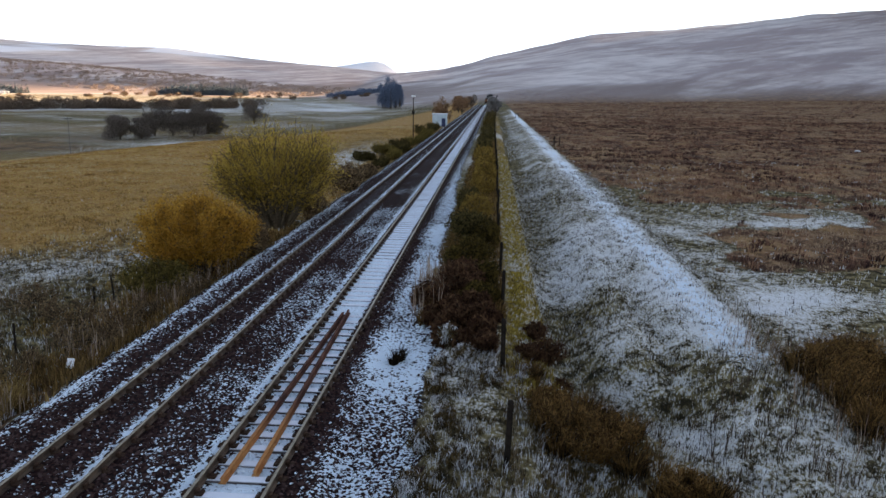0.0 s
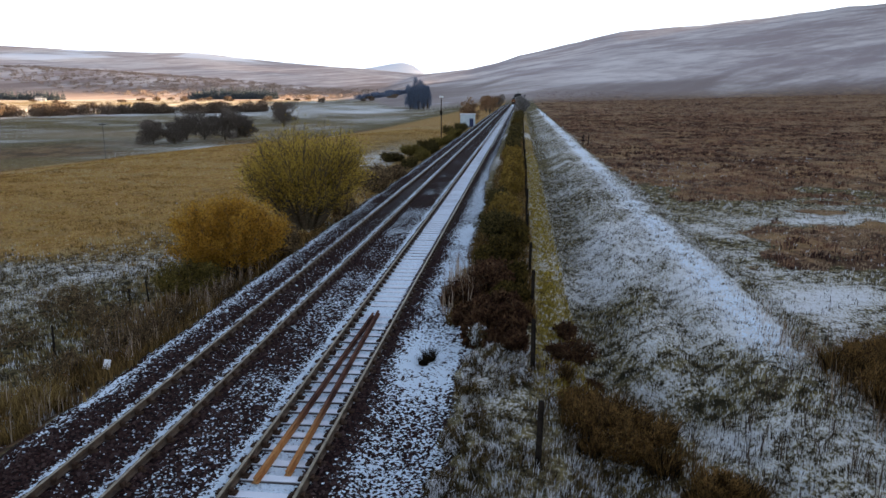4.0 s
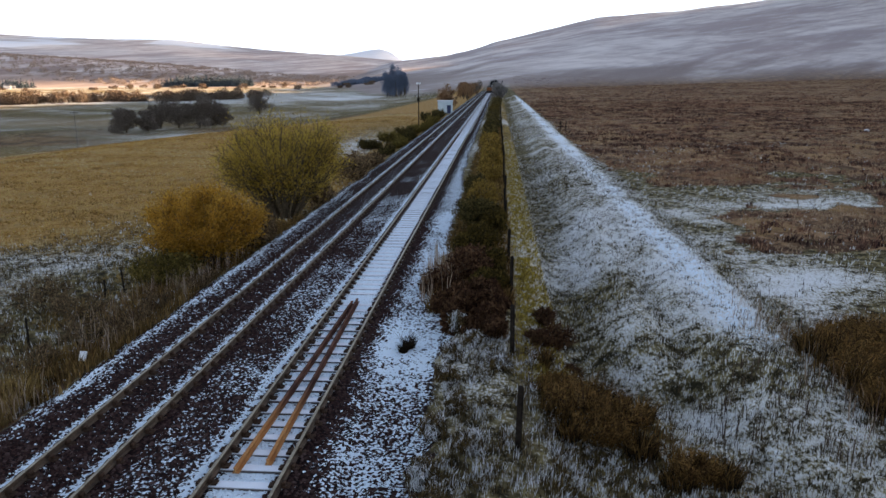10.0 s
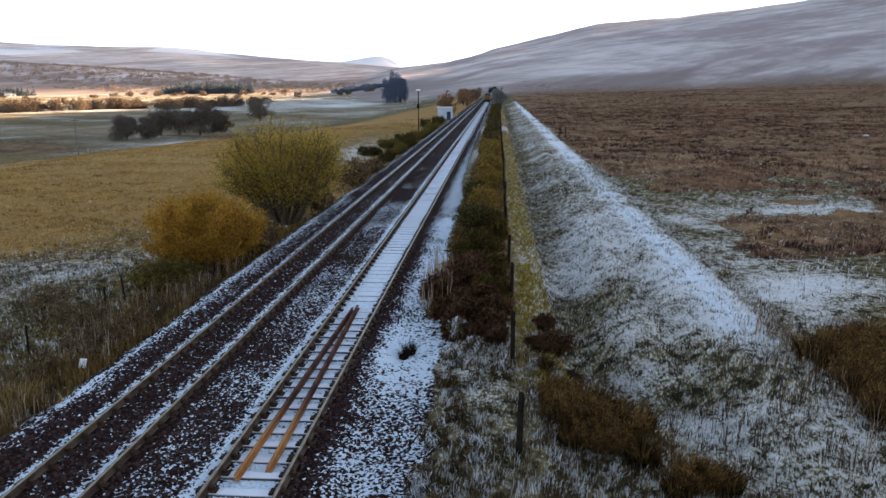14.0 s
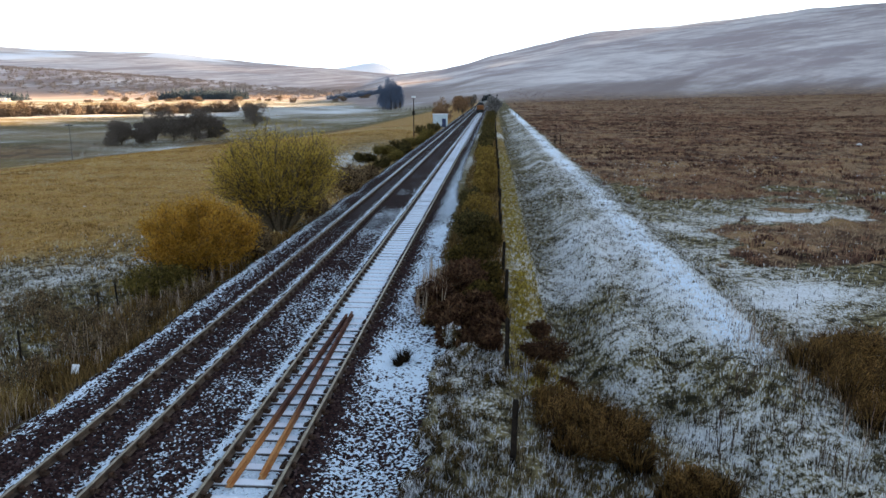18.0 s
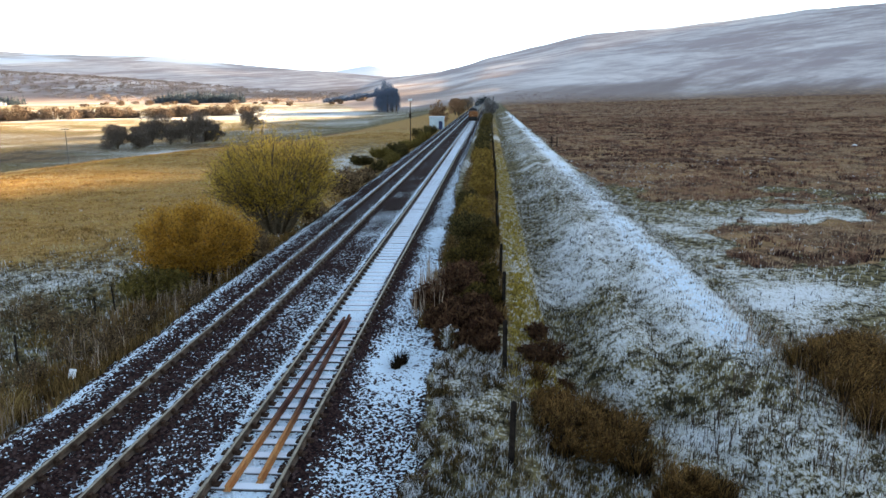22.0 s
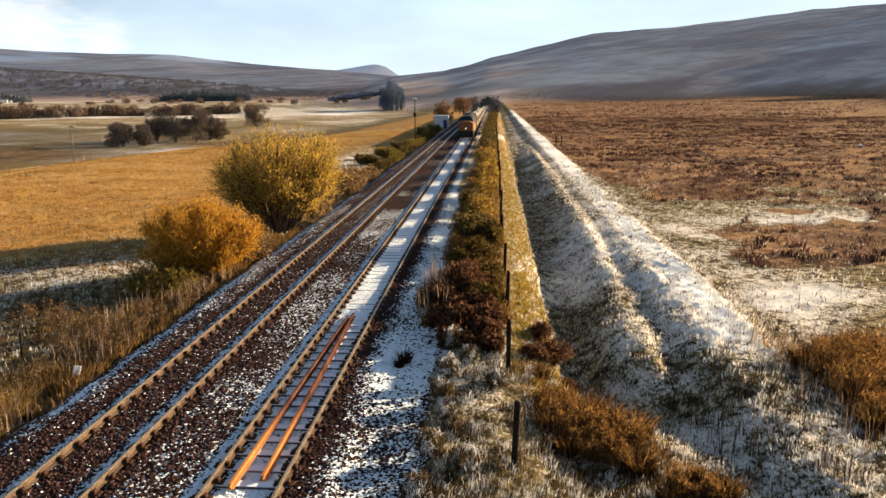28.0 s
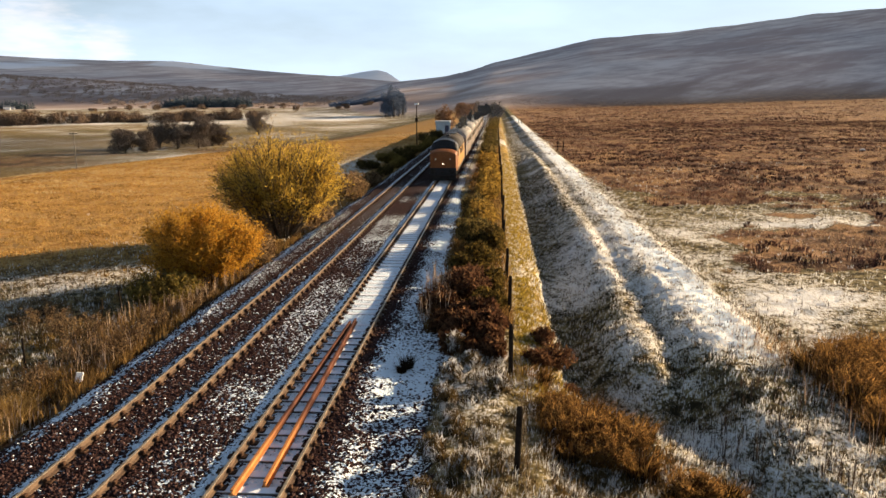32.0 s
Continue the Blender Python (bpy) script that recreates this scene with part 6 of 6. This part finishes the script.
def build_loco():
    """A nosed diesel, its front at y = 0, running towards -y."""
    lo = empty("diesel_locomotive", pose(LOOP_X, 65, 0), "diesel locomotive with an orange nose and black cab roof", "locomotive")
    L, w = 18.7, 1.30
    part("body", extrude_profile(bmesh.new(), arch(w, 0.98, 2.75, 0.02, 4), 2.15, L - 2.15), YELLOW, lo, "amber body side")
    bm = extrude_profile(bmesh.new(), [(x * 1.0, z) for x, z in arch(w, 2.76, 2.86, 1.0, 10)], 3.6, L - 3.6)
    part("roof", bm, ROOF_GREY, lo, "sooty grey roof", True)
    for e, d in ((0.0, 1), (L, -1)):
        # nose: a rounded bonnet, lofted from three outlines
        bm = bmesh.new()
        rows = []
        for yy, sc, zt in ((0.30, 0.84, 2.62), (0.36, 0.92, 2.80), (0.70, 0.95, 2.92), (2.2, 0.98, 3.0)):
            pr = arch(w * sc, 0.98, zt - 0.38, 0.38, 8)
            rows.append([bm.verts.new((x, e + d * yy, z)) for x, z in pr])
        for a, b in zip(rows, rows[1:]):
            for i in range(len(a)):
                j = (i + 1) % len(a)
                bm.faces.new((a[i], a[j], b[j], b[i]))
        bm.faces.new(rows[0])
        bm.faces.new(rows[-1][::-1])
        nose = part("nose", bm, ORANGE, lo, "orange rounded nose")
        part("nose_door", boxes((-0.32, 0.32, *sorted((e + d * 0.27, e + d * 0.32)), 1.32, 2.3), bev=0.01), ORANGE, nose)
        # cab with raked windscreens
        bm = bmesh.new()
        rows = []
        for yy, w0, zt, ri in ((1.75, 0.93, 2.86, 0.02), (2.30, 0.97, 2.98, 0.76), (3.62, 1.0, 2.88, 1.0)):
            pr = arch(w * w0, 2.5, zt, ri, 10)
            rows.append([bm.verts.new((x, e + d * yy, z)) for x, z in pr])
        for a, b in zip(rows, rows[1:]):
            for i in range(len(a)):
                j = (i + 1) % len(a)
                bm.faces.new((a[i], a[j], b[j], b[i]))
        bm.faces.new(rows[0])
        bm.faces.new(rows[-1][::-1])
        cab = part("cab", bm, BLACK, lo, "black cab and windscreen surround")
        for s in (-1, 1):
            bm = bmesh.new()
            q = [(s * 0.10, 1.90, 2.96), (s * 1.00, 1.96, 2.94), (s * 0.90, 2.24, 3.36), (s * 0.10, 2.18, 3.46)]
            f0 = [bm.verts.new((x, e + d * (yy - 0.03), z + 0.03)) for x, yy, z in q]
            f1 = [bm.verts.new((x, e + d * (yy + 0.05), z)) for x, yy, z in q]
            bm.faces.new(f0)
            bm.faces.new(f1[::-1])
            for i in range(4):
                j = (i + 1) % 4
                bm.faces.new((f0[i], f0[j], f1[j], f1[i]))
            part("windscreen", bm, GLASS, cab, "dark windscreen")
            part("side_window", boxes((*sorted((s * (w + 0.004), s * (w - 0.05))), *sorted((e + d * 2.5, e + d * 3.2)), 2.2, 2.72)), GLASS, cab, "dark side window")
            part("cab_door", boxes((*sorted((s * (w + 0.012), s * (w - 0.03))), *sorted((e + d * 3.5, e + d * 4.2)), 1.05, 2.7), bev=0.01), COACH_ROOF, lo, "pale grey cab door")
            bm = bmesh.new()
            tube(bm, (s * 0.86, e + d * 0.30, 1.06), (s * 0.86, e - d * 0.18, 1.06), 0.10, n=10)
            tube(bm, (s * 0.86, e - d * 0.18, 1.06), (s * 0.86, e - d * 0.24, 1.06), 0.25, n=14)
            part("buffer", bm, GEAR, lo, "dark oval buffer")
            bm = bmesh.new()
            tube(bm, (s * 0.66, e + d * 0.34, 2.1), (s * 0.66, e + d * 0.27, 2.1), 0.07, n=12)
            part("marker_lamp", bm, MARKER, nose, "small pale marker lamp")
        bm = bmesh.new()
        tube(bm, (0.0, e + d * 0.32, 1.66), (0.0, e + d * 0.24, 1.66), 0.05, n=14)
        part("headlamp", bm, HEADLAMP if d > 0 else GLASS, nose, "bright headlamp")
        part("buffer_beam", boxes((-1.24, 1.24, *sorted((e + d * 0.26, e + d * 0.5)), 0.62, 1.3), bev=0.02), BLACK, lo)
        part("snowplough", boxes((-1.2, 1.2, *sorted((e + d * 0.28, e + d * 0.4)), 0.14, 0.62), bev=0.02), GEAR, lo)
        part("coupling", boxes((-0.07, 0.07, *sorted((e - d * 0.22, e + d * 0.3)), 0.85, 1.0), bev=0.01), GEAR, lo)
    for s in (-1, 1):
        for k in range(4):
            part("side_grille", boxes((*sorted((s * (w + 0.01), s * (w - 0.03))), 5.6 + 2.0 * k, 7.0 + 2.0 * k, 2.15, 2.7)), GEAR, lo, "dark side grille")
        part("sole_bar", boxes((*sorted((s * (w + 0.015), s * (w - 0.08))), 2.3, L - 2.3, 0.92, 1.12)), BLACK, lo)
    part("fuel_tank", boxes((-1.1, 1.1, 7.2, 11.4, 0.35, 0.98), bev=0.06), GEAR, lo)
    for yy in (7.6, 9.4):
        part("exhaust", boxes((-0.18, 0.18, yy, yy + 0.5, 3.7, 3.98), bev=0.03), BLACK, lo)
    bm = bmesh.new()
    tube(bm, (0, 12.8, 3.78), (0, 12.8, 3.93), 0.75, n=20)
    part("roof_fan", bm, BLACK, lo, "round radiator fan grille")
    bogie(lo, 4.2, 2.5, (-2.0, 0, 2.0), 0.56)
    bogie(lo, L - 4.2, 2.5, (-2.0, 0, 2.0), 0.56)
    return lo


def build_coach():
    co = empty("coach", pose(LOOP_X, 90, 0), "grey-roofed passenger coach with a row of dark windows", "railway coach", "coaches of the train")
    L, w = 20.0, 1.36
    part("body", extrude_profile(bmesh.new(), arch(w, 0.95, 3.05, 0.02, 4), 0.1, L - 0.1), COACH_SIDE, co, "dull brown-grey coach side")
    part("roof", extrude_profile(bmesh.new(), arch(w + 0.01, 3.06, 3.1, 0.72, 10), 0.08, L - 0.08), COACH_ROOF, co, "pale grey arched roof", True)
    for s in (-1, 1):
        for k in range(8):
            part("window", boxes((*sorted((s * (w + 0.006), s * (w - 0.04))), 2.1 + 2.05 * k, 3.5 + 2.05 * k, 2.0, 2.75), bev=0.01), GLASS, co, "dark coach window")
        for yy in (0.4, L - 1.2):
            part("door", boxes((*sorted((s * (w + 0.012), s * (w - 0.04))), yy, yy + 0.8, 1.0, 2.95), bev=0.01), COACH_ROOF, co, "pale end door")
    for k in range(5):
        part("roof_vent", boxes((-0.15, 0.15, 2.5 + 3.7 * k, 2.9 + 3.7 * k, 3.78, 3.92), bev=0.03), COACH_ROOF, co)
    part("gangway", boxes((-0.5, 0.5, -0.15, 0.12, 1.1, 3.2), bev=0.03), BLACK, co)
    part("battery_box", boxes((-1.1, 1.1, 8.0, 11.5, 0.45, 0.95), bev=0.04), GEAR, co)
    bogie(co, 3.0, 1.7, (-1.25, 1.25), 0.46)
    bogie(co, L - 3.0, 1.7, (-1.25, 1.25), 0.46)
    return co


def build_smoke():
    """Exhaust hanging over the train: thin grey puffs."""
    m, t, b = material("exhaust_smoke", 1.0)
    b.inputs["Base Color"].default_value = (*SMOKE_GREY, 1)
    tr = t.nodes.new("ShaderNodeBsdfTransparent")
    ms = t.nodes.new("ShaderNodeMixShader")
    ms.inputs[0].default_value = 0.03
    link(t, tr.outputs[0], ms.inputs[1])
    link(t, b.outputs[0], ms.inputs[2])
    out = next(n for n in t.nodes if n.type == "OUTPUT_MATERIAL")
    link(t, ms.outputs[0], out.inputs[0])
    rng = np.random.default_rng(77)
    n = 300
    u = rng.random(n) ** 0.75
    c = np.stack([rng.normal(0, 1, n) * (0.4 + 1.5 * u) + 4.2 * u, 8 + 105 * u, 4.5 + 1.2 * u + rng.normal(0, 1, n) * (0.3 + 1.0 * u)], 1)
    c[:, 2] = np.maximum(c[:, 2], np.where(c[:, 0] < 1.6, 4.2, 1.6))
    ob = new("exhaust_smoke", leaf_quads(rng, c, 1.1, 1.2, m, "exhaust_smoke"))
    return tagged(ob, "thin grey exhaust smoke trailing over the train", "smoke", kind="stuff")


smoke = build_smoke()
loco = build_loco()
coaches = [build_coach()]
for k in range(5):
    coaches.append(copy_thing(coaches[0], pose(LOOP_X, 110 + 20 * k, 0)))


# ---------------------------------------------------------------- the cloud that drifts off the sun
CLOUD_WHITE = simple("cloud_white", (0.78, 0.79, 0.82), (0.86, 0.86, 0.88), 0.01, 1.0, fine=0.0)
CLOUD_H = 360.0
CLOUD_OFF = SUN_DIR * (CLOUD_H / SUN_DIR.z)


def build_cloud():
    rng = np.random.default_rng(21)
    bm = bmesh.new()
    bmesh.ops.create_icosphere(bm, subdivisions=2, radius=1)
    co = np.array([v.co for v in bm.verts])
    fc = np.array([[v.index for v in f.verts] for f in bm.faces])
    bm.free()
    cs = []
    for gx in np.arange(0, 1500, 55.0):
        for gy in np.arange(-700, 1500, 55.0):
            s = 52 + 14 * rng.random()
            if gx < 60:
                s = 14 + 22 * rng.random()
            cs.append((gx + rng.normal(0, 12), gy + rng.normal(0, 14), rng.normal(0, 12), s))
    cs = np.array(cs)
    v = (co[None] * (cs[:, 3, None, None] * np.array([1, 1, 0.6])) + cs[:, None, :3])
    v = v + 4 * np.sin(v[:, :, [1, 2, 0]] * 0.09)
    f = fc[None] + (np.arange(len(cs)) * len(co))[:, None, None]
    ob = new("cloud", mesh_np("cloud", v.reshape(-1, 3), f.reshape(-1, 3), CLOUD_WHITE, True))
    return tagged(ob, "grey-white cloud drifting off the sun", "cloud")


def shade_sheet_material():
    """Cloud-like stuff of the added sheet: lets part of the sun through, more in some places than in others."""
    m, t, b = material("shade_sheet_cloud", 1.0)
    p = t.nodes.new("ShaderNodeTexCoord").outputs["Object"]
    n = noise_node(t, p, 0.0035, 5, 0.6)
    b.inputs["Base Color"].default_value = (0.8, 0.81, 0.84, 1)
    tr = t.nodes.new("ShaderNodeBsdfTransparent")
    ms = t.nodes.new("ShaderNodeMixShader")
    r = t.nodes.new("ShaderNodeMapRange")
    for k, v in (("From Min", 0.36), ("From Max", 0.64), ("To Min", 0.85), ("To Max", 0.98)):
        r.inputs[k].default_value = v
    link(t, n, r.inputs["Value"])
    link(t, r.outputs["Result"], ms.inputs[0])
    link(t, tr.outputs[0], ms.inputs[1])
    link(t, b.outputs[0], ms.inputs[2])
    out = next(q for q in t.nodes if q.type == "OUTPUT_MATERIAL")
    link(t, ms.outputs[0], out.inputs[0])
    return m


def build_shade_sheet():
    """A second, higher and thinner sheet, unseen, added to dim the sun on the hills on both sides."""
    xs, ys = np.arange(-2600, 2300, 45.0), np.arange(20, 5400, 45.0)
    gx, gy = np.meshgrid(xs, ys)
    z = fbm(gx, gy, 0.006, 4) * 90
    ex, ey = gx + 120 * fbm(gx, gy, 0.008, 3), gy + 120 * fbm(gy, gx, 0.008, 3)
    foot = np.interp(np.degrees(np.arctan2(ex, ey)), [0, 25, 60], [520, 860, 900])
    # outline cut so the added sheet dims hills and near valley, not the moor
    keep = np.where(ex > 0, np.hypot(ex, ey) > foot, ((ey > 560) & (ey > -4.2 * ex)) | (np.hypot(ex, ey) > 1640) | ((ex < -64) & (ey > 60) & (np.hypot(ex, ey) < 430))) & (ey < 5200)
    nx, ny = len(xs), len(ys)
    i = (np.arange(ny - 1)[:, None] * nx + np.arange(nx - 1)[None]).ravel()
    f = np.stack([i, i + 1, i + 1 + nx, i + nx], 1)
    f = f[keep.ravel()[f].all(1)]
    used, inv = np.unique(f.ravel(), return_inverse=True)
    v = np.stack([gx.ravel(), gy.ravel(), z.ravel()], 1)[used]
    ob = new("shade_sheet", mesh_np("shade_sheet", v, inv.reshape(-1, 4), shade_sheet_material(), True))
    return tagged(ob, "unseen thin cloud-like sheet added to dim the sun on the hills", "cloud")


SHEET_OFF = SUN_DIR * (1600.0 / SUN_DIR.z)
cloud = build_cloud()
shade_sheet = build_shade_sheet()


def motions():
    """What moves: the train, at an even pace along the loop, and the cloud."""
    speed, stop_y = 14.9, 67.2
    times = [0, 0.1] + list(range(1, 32)) + [31.9, 32]
    y_at = lambda t: stop_y + speed * (32 - t)
    walk(loco, [(t, pose(LOOP_X, y_at(t), 0)) for t in times])
    for k, c in enumerate(coaches):
        walk(c, [(t, pose(LOOP_X, y_at(t) + 19.3 + 20.4 * k, 0)) for t in times])
    walk(smoke, [(t, pose(LOOP_X, y_at(t), 0)) for t in times])
    edge = [(0, -260), (8, -190), (16, -150), (20, -95), (22, -30), (23, -18), (24, -9), (25, -2), (26, 30), (27, 120), (28, 300), (30, 800), (32, 1400)]
    walk(cloud, [(t, pose(CLOUD_OFF.x + e, CLOUD_OFF.y, CLOUD_OFF.z)) for t, e in edge])
    walk(shade_sheet, [(t, pose(SHEET_OFF.x + 1.5 * t, SHEET_OFF.y, SHEET_OFF.z)) for t in (0, 16, 32)])


motions()
